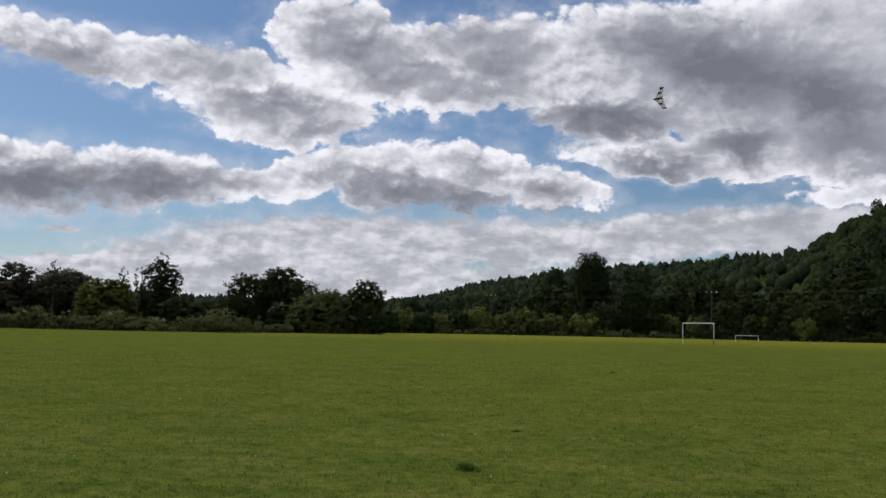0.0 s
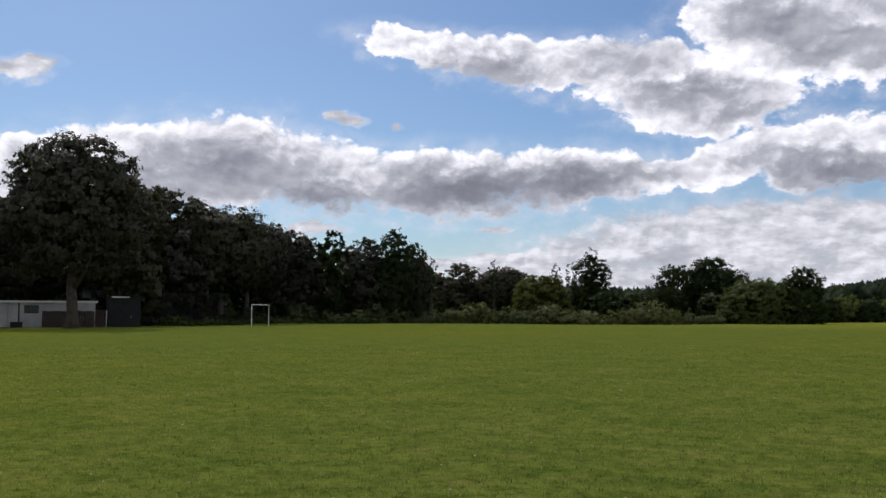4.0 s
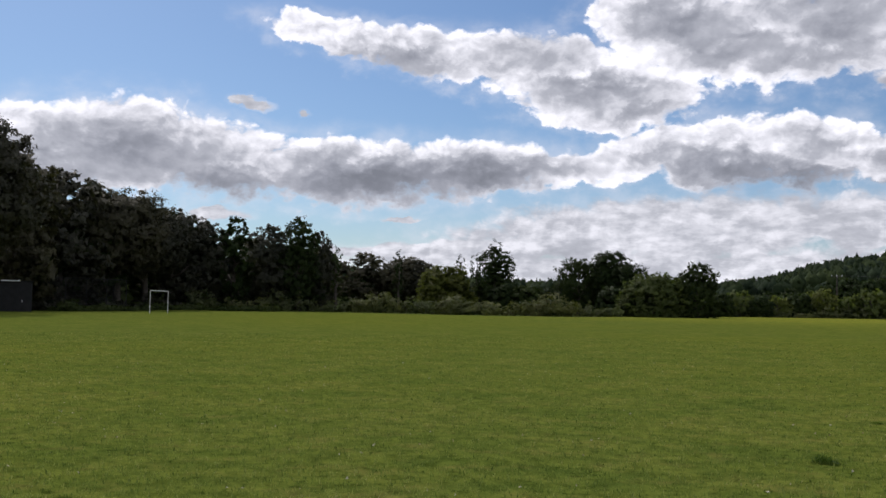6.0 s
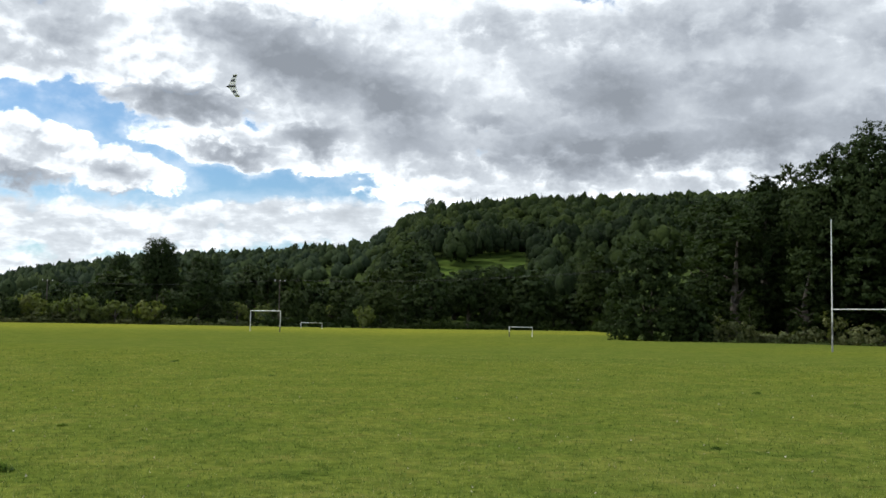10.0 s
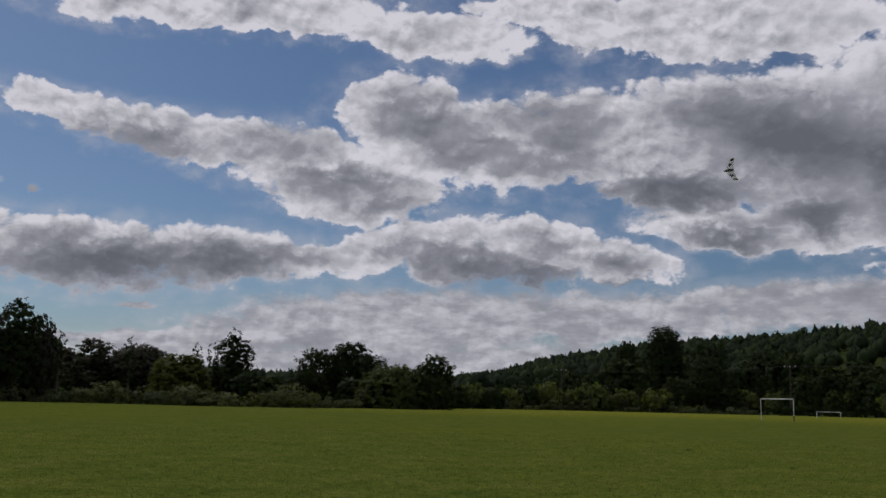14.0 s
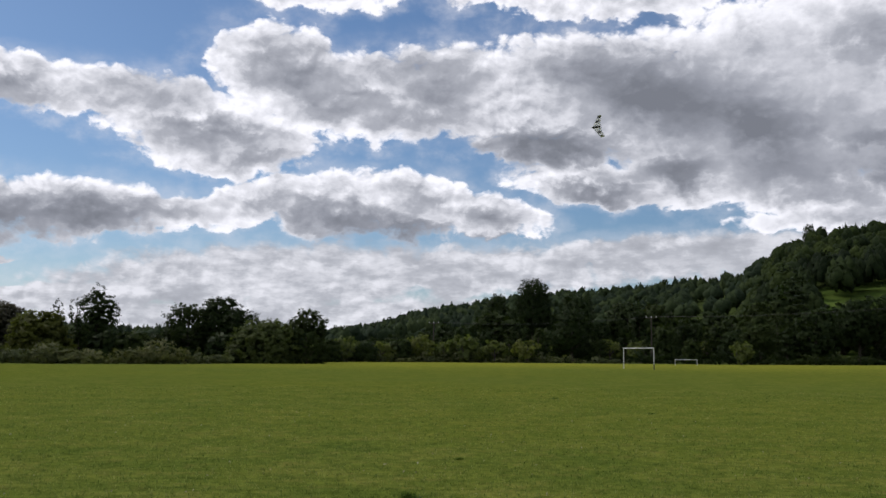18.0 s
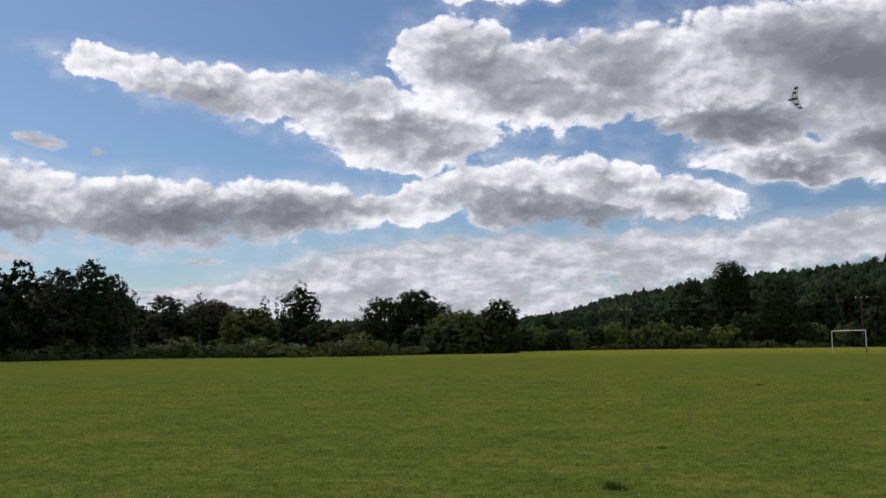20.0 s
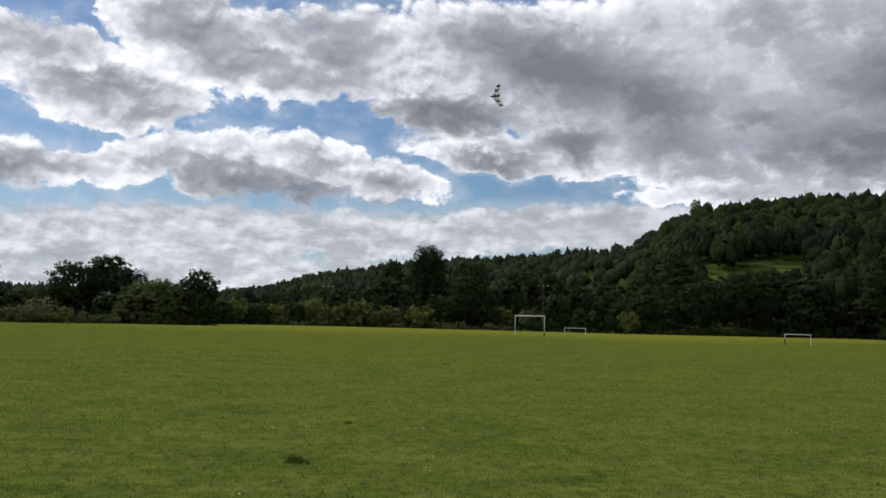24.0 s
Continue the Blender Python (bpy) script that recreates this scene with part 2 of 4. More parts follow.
    cover = n.smooth(n.math("DIVIDE", high_body, ragged), -0.15, 1.0)
    colour = n.mix(n.smooth(low_body, -0.1, 0.55), blue, low_cloud)
    colour = n.mix(cover, colour, high_cloud)
    n.link(colour, back.inputs[0])
    back.inputs[1].default_value = 1.0
    n.link(back.outputs[0], out.inputs[0])


make_sky()


# ---- materials ----
def material(name, rough=0.8, metal=0.0):
    m = bpy.data.materials.new(name)
    m.use_nodes = True
    n = Nodes(m.node_tree)
    shader = m.node_tree.nodes["Principled BSDF"]
    shader.inputs["Roughness"].default_value, shader.inputs["Metallic"].default_value = rough, metal
    return m, n, shader


def places(n):
    return n.tree.nodes.new("ShaderNodeNewGeometry").outputs["Position"]


def bump(n, shader, height, strength, distance):
    node = n.tree.nodes.new("ShaderNodeBump")
    node.inputs["Strength"].default_value, node.inputs["Distance"].default_value = strength, distance
    n.link(height, node.inputs["Height"])
    n.link(node.outputs[0], shader.inputs["Normal"])


def leaf_material(name, dark, light, through=0.35, gloss=0.55, kinds=False):
    """Leaves: each one of its own shade, a little light shining through."""
    m, n, shader = material(name, gloss)
    geo = n.tree.nodes.new("ShaderNodeNewGeometry")
    info = n.tree.nodes.new("ShaderNodeObjectInfo")
    patch = n.noise(geo.outputs["Position"], 0.8, 6.0, 0.65)
    fac = n.math("ADD", n.math("MULTIPLY", geo.outputs["Random Per Island"], 0.3), n.math("MULTIPLY_ADD", patch, 1.5, -0.45), clamp=True)
    colour = n.mix(fac, dark, light)
    which = info.outputs["Random"]
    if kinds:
        # per-tree tone: the kind of tree, plus painted slope light and shade
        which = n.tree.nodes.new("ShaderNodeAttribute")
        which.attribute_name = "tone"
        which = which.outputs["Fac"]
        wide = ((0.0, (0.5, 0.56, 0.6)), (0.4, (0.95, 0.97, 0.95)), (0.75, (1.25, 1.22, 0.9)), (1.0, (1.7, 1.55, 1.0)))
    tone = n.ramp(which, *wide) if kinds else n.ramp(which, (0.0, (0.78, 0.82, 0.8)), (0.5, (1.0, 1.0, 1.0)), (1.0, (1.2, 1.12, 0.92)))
    colour = n.mix(1.0, colour, tone, "MULTIPLY")
    n.link(colour, shader.inputs["Base Color"])
    bump(n, shader, n.noise(geo.outputs["Position"], 2.2, 5.0, 0.7), 0.8, 0.35)
    shader.inputs["Specular IOR Level"].default_value = 0.05
    glow = n.tree.nodes.new("ShaderNodeBsdfTranslucent")
    n.link(n.mix(1.0, colour, (1.5, 1.7, 0.7), "MULTIPLY"), glow.inputs[0])
    mixed = n.tree.nodes.new("ShaderNodeMixShader")
    mixed.inputs[0].default_value = through
    n.link(shader.outputs[0], mixed.inputs[1]), n.link(glow.outputs[0], mixed.inputs[2])
    n.link(mixed.outputs[0], n.tree.nodes["Material Output"].inputs[0])
    return m


def plain_material(name, a, b, scale=3.0, rough=0.7, metal=0.0, relief=0.3, depth=0.01, shine=0.5):
    m, n, shader = material(name, rough, metal)
    shader.inputs["Specular IOR Level"].default_value = shine
    at = places(n)
    big, fine = n.noise(at, scale, 5.0), n.noise(at, scale * 9, 4.0)
    fac = n.math("ADD", n.math("MULTIPLY", big, 0.7), n.math("MULTIPLY", fine, 0.3))
    n.link(n.ramp(fac, (0.35, a), (0.65, b)), shader.inputs["Base Color"])
    bump(n, shader, fine, relief, depth)
    return m


def turf_material():
    m, n, shader = material("turf", 1.0)
    at = places(n)
    broad, patch, tuft, blade = n.noise(at, 0.035, 3.0), n.noise(at, 0.5, 4.0, 0.6), n.noise(at, 4.5, 4.0, 0.65), n.noise(at, 38.0, 3.0, 0.7)
    colour = n.ramp(patch, (0.28, (0.094, 0.138, 0.025)), (0.5, (0.13, 0.166, 0.031)), (0.75, (0.17, 0.192, 0.042)))
    clump = n.noise(at, 1.9, 5.0, 0.68)
    colour = n.mix(n.smooth(clump, 0.42, 0.64), n.mix(1.0, colour, (1.1, 1.07, 1.0), "MULTIPLY"), n.mix(1.0, colour, (0.84, 0.86, 0.84), "MULTIPLY"))
    weeds = n.smooth(n.noise(at, 7.0, 3.0, 0.6), 0.56, 0.66)
    colour = n.mix(weeds, colour, n.mix(1.0, colour, (0.5, 0.56, 0.5), "MULTIPLY"))
    colour = n.mix(n.smooth(tuft, 0.38, 0.68), colour, n.mix(1.0, colour, (0.6, 0.64, 0.58), "MULTIPLY"))
    colour = n.mix(n.smooth(blade, 0.3, 0.75), n.mix(1.0, colour, (0.75, 0.75, 0.7), "MULTIPLY"), colour)
    dry = n.math("MULTIPLY", n.smooth(n.noise(at, 1.7, 5.0, 0.7), 0.5, 0.7), 0.4)
    colour = n.mix(dry, colour, (0.2, 0.175, 0.05))
    colour = n.mix(n.smooth(broad, 0.35, 0.7), colour, n.mix(1.0, colour, (1.12, 1.06, 0.9), "MULTIPLY"))
    # paler, yellower grass towards the far touchline
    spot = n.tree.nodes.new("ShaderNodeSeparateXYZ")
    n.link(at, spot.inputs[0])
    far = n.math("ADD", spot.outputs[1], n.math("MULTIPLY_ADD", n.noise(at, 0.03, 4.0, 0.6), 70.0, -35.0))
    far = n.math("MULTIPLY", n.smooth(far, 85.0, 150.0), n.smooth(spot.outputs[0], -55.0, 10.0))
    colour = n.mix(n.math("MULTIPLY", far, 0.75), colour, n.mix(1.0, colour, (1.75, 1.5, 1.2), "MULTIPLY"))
    n.link(colour, shader.inputs["Base Color"])
    shader.inputs["Specular IOR Level"].default_value = 0.0
    bump(n, shader, n.math("ADD", n.math("MULTIPLY", tuft, 0.7), n.math("MULTIPLY", blade, 0.35)), 0.8, 0.05)
    return m


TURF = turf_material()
ROUGH = plain_material("undergrowth", (0.03, 0.045, 0.012), (0.06, 0.08, 0.026), 0.6, 0.95, relief=0.8, depth=0.2, shine=0.0)
BARK = plain_material("bark", (0.03, 0.024, 0.018), (0.09, 0.075, 0.058), 3.0, 0.9, relief=0.8, depth=0.03)
LEAF = leaf_material("oak_leaves", (0.019, 0.032, 0.013), (0.045, 0.066, 0.019), 0.2)
LEAF_DARK = leaf_material("dark_leaves", (0.05, 0.05, 0.04), (0.08, 0.08, 0.058), 0.15)
LEAF_LIGHT = leaf_material("willow_leaves", (0.06, 0.082, 0.028), (0.16, 0.182, 0.066), 0.38)
LEAF_YELLOW = leaf_material("yellowing_leaves", (0.07, 0.085, 0.02), (0.17, 0.17, 0.045))
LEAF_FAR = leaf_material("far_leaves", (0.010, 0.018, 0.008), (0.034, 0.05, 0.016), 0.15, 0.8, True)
# bluer than far_leaves: distance haze is mixed into the leaf colour
LEAF_RIDGE_HAZE = leaf_material("hazed_ridge_leaves", (0.016, 0.026, 0.015), (0.034, 0.05, 0.026), 0.1, 0.9, True)
LONG_GRASS = leaf_material("long_grass", (0.04, 0.058, 0.02), (0.08, 0.098, 0.034), 0.3)
BRAMBLE = leaf_material("bramble_leaves", (0.055, 0.075, 0.032), (0.18, 0.19, 0.10), 0.25)
MEADOW = plain_material("meadow", (0.05, 0.085, 0.018), (0.085, 0.12, 0.026), 0.08, 0.95, shine=0.0)
WHITE_PAINT = plain_material("worn_white_paint", (0.46, 0.46, 0.44), (0.74, 0.74, 0.72), 2.0, 0.45, relief=0.1, depth=0.002)
DARK_PAINT = plain_material("dark_foot_paint", (0.02, 0.02, 0.025), (0.06, 0.06, 0.06), 4.0, 0.5, relief=0.1, depth=0.002)
WORN_FOOT = plain_material("flaking_foot_paint", (0.015, 0.017, 0.02), (0.3, 0.3, 0.28), 2.6, 0.6, relief=0.2, depth=0.003)
WHITE_WALL = plain_material("white_render", (0.36, 0.355, 0.35), (0.52, 0.515, 0.5), 0.8, 0.85)
GREY_WALL = plain_material("grey_render", (0.10, 0.10, 0.11), (0.17, 0.17, 0.18), 0.8, 0.85)
DARK_WOOD = plain_material("dark_fence_wood", (0.025, 0.013, 0.012), (0.05, 0.03, 0.027), 3.0, 0.85)
DARK_METAL = plain_material("dark_sheet", (0.010, 0.011, 0.012), (0.02, 0.02, 0.022), 2.0, 0.95)
PALE_TRIM = plain_material("pale_trim", (0.6, 0.6, 0.6), (0.8, 0.8, 0.8), 2.0, 0.6)
WIRE = plain_material("wire", (0.02, 0.02, 0.02), (0.045, 0.045, 0.045), 2.0, 0.7)
GLASS_DARK = plain_material("window_dark", (0.02, 0.02, 0.025), (0.04, 0.04, 0.05), 1.0, 0.15)


# ---- mesh helpers ----
def np_mesh(name, verts, tris=None, quads=None, mats=(), index=None, normals=None):
    me = bpy.data.meshes.new(name)
    loops, starts, at = [], [], 0
    for block, k in ((tris, 3), (quads, 4)):
        if block is not None and len(block):
            block = np.asarray(block, dtype=np.int32)
            loops.append(block.ravel())
            starts.append(at + np.arange(len(block), dtype=np.int32) * k)
            at += block.size
    loops, starts = np.concatenate(loops), np.concatenate(starts)
    me.vertices.add(len(verts)), me.loops.add(len(loops)), me.polygons.add(len(starts))
    me.vertices.foreach_set("co", np.asarray(verts, dtype=np.float32).ravel())
    me.loops.foreach_set("vertex_index", loops)
    me.polygons.foreach_set("loop_start", starts)
    if index is not None:
        me.polygons.foreach_set("material_index", np.asarray(index, dtype=np.int32))
    for m in mats:
        me.materials.append(m)
    me.update(calc_edges=True)
    if normals is not None:
        rounded = me.attributes.new("custom_normal", "FLOAT_VECTOR", "POINT")
        rounded.data.foreach_set("vector", np.asarray(normals, dtype=np.float32).ravel())
    return me


def part(name, bm, mat, parent, label="", smooth=False):
    me = bpy.data.meshes.new(name)
    bm.to_mesh(me)
    bm.free()
    me.materials.append(mat)
    if smooth:
        me.polygons.foreach_set("use_smooth", [True] * len(me.polygons))
    ob = new(name, me)
    ob.parent = parent
    return tagged(ob, label)


def box_bm(x0, x1, y0, y1, z0, z1, bevel=0.01):
    bm = bmesh.new()
    bmesh.ops.create_cube(bm, size=1.0)
    for v in bm.verts:
        v.co = Vector(((x0 + x1) / 2 + v.co.x * (x1 - x0), (y0 + y1) / 2 + v.co.y * (y1 - y0), (z0 + z1) / 2 + v.co.z * (z1 - z0)))
    if bevel:
        bmesh.ops.bevel(bm, geom=bm.edges[:], offset=bevel, segments=1, affect="EDGES")
    return bm


def tube_bm(points, radii, sides=8, bm=None):
    """A tapered tube along points."""
    bm = bm or bmesh.new()
    points, rings = [Vector(p) for p in points], []
    for i, p in enumerate(points):
        ahead = (points[min(i + 1, len(points) - 1)] - points[max(i - 1, 0)]).normalized()
        u = ahead.cross(Vector((0.31, 0.95, 0.05)) if abs(ahead.y) < 0.9 else Vector((1, 0, 0))).normalized()
        v = ahead.cross(u)
        rings.append([bm.verts.new(p + radii[i] * (math.cos(2 * math.pi * k / sides) * u + math.sin(2 * math.pi * k / sides) * v)) for k in range(sides)])
    for a, b in zip(rings, rings[1:]):
        for k in range(sides):
            bm.faces.new((a[k], a[(k + 1) % sides], b[(k + 1) % sides], b[k]))
    bm.faces.new(rings[0][::-1]), bm.faces.new(rings[-1])
    return bm


# ---- the lie of the land ----
EDGE_AZ = [-180, -75, -60, -52, -45, -36.6, -35.4, -34, -30, -25, -20, -15, -4, 3, 8, 12, 18, 26, 33, 38, 42, 48, 60, 75, 180]
EDGE_R = [60, 75, 95, 104, 108, 108, 180, 235, 225, 204, 194, 194, 192, 182, 148, 134, 133, 146, 142, 127, 116, 108, 100, 80, 60]
CREST_AZ = [-180, -100, -60, -50, -42, -37, -29, -27.5, -25.0, -22.8, -20.8, -15, -11, -8, -5.5, -2, 1, 3, 10, 14, 20, 25, 27, 31, 34.5, 37.7, 41, 45, 60, 100, 180]
CREST_EL = [0.6, 2, 8, 8.2, 7.9, 7.8, 7.7, 7.55, 7.2, 6.5, 4.7, 4.0, 3.75, 3.5, 3.1, 2.5, 1.6, 1.35, 1.2, 1.2, 1.6, 2.0, 3.4, 3.8, 4.2, 5.6, 6.4, 7.3, 7.5, 2, 0.6]
CREST_R = [1500, 900, 650, 650, 650, 650, 650, 640, 620, 600, 1100, 1300, 1300, 1350, 1400, 1400, 1500, 1500, 1500, 1500, 1500, 1300, 420, 300, 270, 260, 260, 260, 300, 900, 1500]
FOOT_AZ = [-180, -100, -60, -36.6, -35, -22, -20.5, 1, 25, 27, 34, 60, 100, 180]
FOOT_R = [700, 300, 112, 118, 242, 242, 420, 500, 500, 170, 132, 115, 300, 700]


def edge_r(az):
    return np.interp(az, EDGE_AZ, EDGE_R)


def land(az, r):
    """Height of the ground, az degrees to the left, r metres away."""
    top_r = np.interp(az, CREST_AZ, CREST_R)
    top = np.maximum(EYE + top_r * np.tan(np.radians(np.interp(az, CREST_AZ, CREST_EL))) - 12.0, 0.0)
    foot = np.interp(az, FOOT_AZ, FOOT_R)
    u = (r - foot) / (top_r - foot)
    rise = np.where(u < 1, np.clip(u, 0, 1) ** 1.15, np.maximum(1 - 0.25 * (u - 1), 0.3))
    return top * rise


def skyline_el(az):
    return float(np.interp(az, SKY_AZ, SKY_EL))


SKY_AZ = [-60, -51.4, -49.5, -48.6, -46.5, -43.8, -41.9, -36.6, -26.5, -24.2, -21.8, -20.5, -15.3, -10.9, -9.7, -7.8, -6, -5.5, -2, 1, 3.4, 6, 7.9, 11, 12.8, 14.8, 18, 20, 24, 25.2, 25.8, 29, 31.5, 34.5, 37.7, 41.4, 42.8, 44.5, 48.2, 60]
SKY_EL = [11.5, 11.2, 10.6, 10.0, 9.4, 8.5, 7.9, 7.7, 7.3, 7.0, 5.8, 4.6, 4.1, 3.7, 3.8, 3.6, 3.3, 2.8, 1.9, 1.6, 1.5, 1.7, 1.8, 2.3, 1.2, 1.2, 2.1, 2.1, 2.7, 2.6, 3.4, 4.1, 4.6, 4.5, 6.0, 7.0, 8.6, 9.6, 8.9, 8.0]


def make_ground():
    az = np.linspace(-180, 180, 361)
    inner = np.array([0, 0.02, 0.05, 0.1, 0.2, 0.35, 0.5, 0.65, 0.8, 0.92, 1.0])
    outer = np.array([2, 6, 15, 30, 50, 75, 105, 140, 180, 230, 290, 360, 440, 540, 700, 900, 1150, 1450, 1900, 2600, 3400, 4300])
    edge = edge_r(az)
    rows = [s * edge for s in inner] + [edge + (o * (4400 - edge) / 4300) for o in outer]
    verts = []
    for r in rows:
        a = np.radians(az)
        verts.append(np.stack([-r * np.sin(a), r * np.cos(a), land(az, r)], -1))
    verts = np.concatenate(verts)
    k = len(az)
    i, j = np.meshgrid(np.arange(len(rows) - 1), np.arange(k - 1), indexing="ij")
    quads = np.stack([i * k + j, (i + 1) * k + j, (i + 1) * k + j + 1, i * k + j + 1], -1).reshape(-1, 4)[:, ::-1]
    ring, spoke = i.ravel(), az[j.ravel()]
    mid = np.array(rows)[ring + 1, j.ravel()]
    index = np.where(ring < len(inner) - 1, 0, 1)
    open_hill = (ring >= len(inner) - 1) & (spoke < -24.5) & (spoke > -30.5) & (mid > 285) & (mid < 450)
    open_hill |= (spoke < -30.5) & (spoke > -33.5) & (mid > 236) & (mid < 268)
    index = np.where(open_hill, 2, index)
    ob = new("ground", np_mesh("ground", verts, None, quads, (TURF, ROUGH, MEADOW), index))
    return tagged(ob, "mown green playing field with rough wooded hills beyond", "ground", kind="structure")


make_ground()


# ---- leaves, crowns, trees ----
def leaf_sprays(rng, at, out, size, spread=0.9, ruffle=0.3):
    """Pairs of small three-cornered sprays near the points, facing roughly along out."""
    at = np.concatenate([at, at + rng.normal(0, 0.55, at.shape) * size])
    k = len(at)
    nrm = np.concatenate([out, out]) + rng.normal(0, spread, (k, 3))
    nrm /= np.linalg.norm(nrm, axis=1, keepdims=True) + 1e-9
    u = np.cross(nrm, rng.normal(0, 1, (k, 3)))
    u /= np.linalg.norm(u, axis=1, keepdims=True) + 1e-9
    v = np.cross(nrm, u)
    s = size * rng.uniform(0.55, 1.4, (k, 1))
    w = s * rng.uniform(0.45, 0.95, (k, 1))
    verts = np.stack([at - u * s, at + u * s * 0.7 + v * w, at + u * s * rng.uniform(0.2, 0.9, (k, 1)) - v * w], 1).reshape(-1, 3)
    soft = np.concatenate([out, out]) + rng.normal(0, ruffle, (k, 3))
    soft /= np.linalg.norm(soft, axis=1, keepdims=True) + 1e-9
    tris = np.arange(k * 3).reshape(-1, 3)
    face = np.cross(verts[1::3] - verts[0::3], verts[2::3] - verts[0::3])
    away = (face * soft).sum(1) < 0
    tris[away] = tris[away][:, ::-1]
    return verts, tris, np.repeat(soft, 3, axis=0)


def clumped(rng, c, r, k, low, high, each=14):
    """k points gathered into leafy tufts over the shell of a lobe, and the way that each faces."""
    tufts = max(4, k // each)
    d = rng.normal(0, 1, (tufts, 3))
    d /= np.linalg.norm(d, axis=1, keepdims=True)
    out, girth = rng.uniform(low, high, (tufts, 1)), rng.uniform(0.16, 0.3, (tufts, 1))
    which = rng.integers(tufts, size=k)
    off = rng.normal(0, 1, (k, 3))
    off /= np.linalg.norm(off, axis=1, keepdims=True)
    off[:, 2] = np.where(rng.uniform(0, 1, k) < 0.7, np.abs(off[:, 2]), off[:, 2])
    p = c + (d * out)[which] * r + off * np.array([1, 1, 0.8]) * girth[which] * r * np.abs(rng.normal(0.55, 0.5, (k, 1)))
    return p, d[which] * 0.75 + off * 0.4


def lobe_leaves(rng, lobes, density, size, cull=True):
    """Sprays over the shells of the lobes (rows of x, y, z, rx, ry, rz), and coarser ones within."""
    lobes = np.asarray(lobes, dtype=float)
    verts, quads, soft, at = [], [], [], 0
    heart = lobes[:, :3].mean(0)
    reach = np.abs(lobes[:, :3] - heart).max(0) + lobes[:, 3:].max(0)
    for lobe in lobes:
        c, r = lobe[:3], lobe[3:]
        area = 4 * math.pi * (np.prod(r) ** (2 / 3))
        for share, low, high, big in ((1.0, 0.8, 1.0, 1.0), (0.3, 0.35, 0.75, 1.5)):
            k = max(4, int(density * area * share))
            p, d = clumped(rng, c, r, k, low, high)
            keep = p[:, 2] > 0.02
            if cull and big == 1.0:
                for other in lobes:
                    if other is not lobe:
                        keep &= (((p - other[:3]) / other[3:]) ** 2).sum(1) > 0.45
            whole = (p[keep] - heart) / reach
            v, q, nrm = leaf_sprays(rng, p[keep], d[keep] * 0.7 + whole * 0.9 + np.array([0, 0, 0.15]), size * big, 0.6)
            verts.append(v), quads.append(q + at), soft.append(nrm)
            at += len(v)
    return np.concatenate(verts), np.concatenate(quads), np.concatenate(soft)


def crown_mesh(name, rng, lobes, mat, density, size):
    v, q, nrm = lobe_leaves(rng, lobes, density, size)
    return np_mesh(name, v, q, None, (mat,), None, nrm)


def crown_lobes(rng, kind, high, wide):
    """Lobes that fill a crown of the given kind, standing on z = 0."""
    out = []
    foot = {"broad": 0.12, "tall": 0.08, "cone": 0.05, "bush": 0.0, "dense": 0.0, "round": 0.0, "airy": 0.25}[kind]
    if kind == "bush":
        for _ in range(13):
            a, q = rng.uniform(0, 2 * math.pi), math.sqrt(rng.uniform(0, 1)) * wide * 0.34
            top = high * (1 - 0.45 * (q / (wide * 0.34)) ** 2)
            r = wide * rng.uniform(0.13, 0.22)
            z = rng.uniform(0.25, 1.0) * max(top - r, r)
            out.append((q * math.cos(a), q * math.sin(a), max(z, r * 0.7), r, r, r * rng.uniform(0.75, 1.0)))
        return out
    if kind in ("dense", "round"):
        for level, t in enumerate((0.1, 0.3, 0.5, 0.68, 0.84)):
            reach = 0.5 * wide * math.sqrt(1 - t ** 3.0) * (1.0 if kind == "dense" else (0.75, 0.95, 1, 1, 1)[level])
            k = max(2, int(reach * 2 * math.pi / (0.3 * wide)))
            for i in range(k):
                r = wide * rng.uniform(0.13, 0.2)
                a, q = (i + 0.5 * level + rng.uniform(-0.2, 0.2)) * 2 * math.pi / k, max(reach - r * rng.uniform(0.75, 1.15), 0)
                up = t if kind == "dense" else 0.34 + 0.62 * t
                rz = min(r, (0.2 if kind == "dense" else 0.13) * high) * rng.uniform(0.8, 1.1)
                out.append((q * math.cos(a), q * math.sin(a), min(high * up * rng.uniform(0.9, 1.08), high - rz * 1.05), r, r, rz))
        return out
    count = {"broad": 20, "tall": 20, "cone": 20, "airy": 18}[kind]
    for i in range(count):
        t = (i + rng.uniform(0, 1)) / count
        z = high * (foot + (0.97 - foot) * t)
        if kind == "cone":
            reach = 0.5 * wide * (1.0 - 0.85 * t) * min(1.0, 0.6 + t * 3)
        else:
            reach = 0.5 * wide * math.sqrt(max(1 - (abs(2 * t - 0.9) / 1.12) ** 3, 0.05))
        r = max(0.42 * reach, 0.09 * wide) * rng.uniform(0.8, 1.25)
        if kind == "airy":
            r *= 0.8
        q, a = max(reach - r * 0.9, 0) * rng.uniform(0.3, 1.1), i * 2.4 + rng.uniform(-0.6, 0.6)
        z = min(z, high - r * 0.8)
        out.append((q * math.cos(a), q * math.sin(a), z, r, r, r * rng.uniform(0.65, 0.95)))
    return out


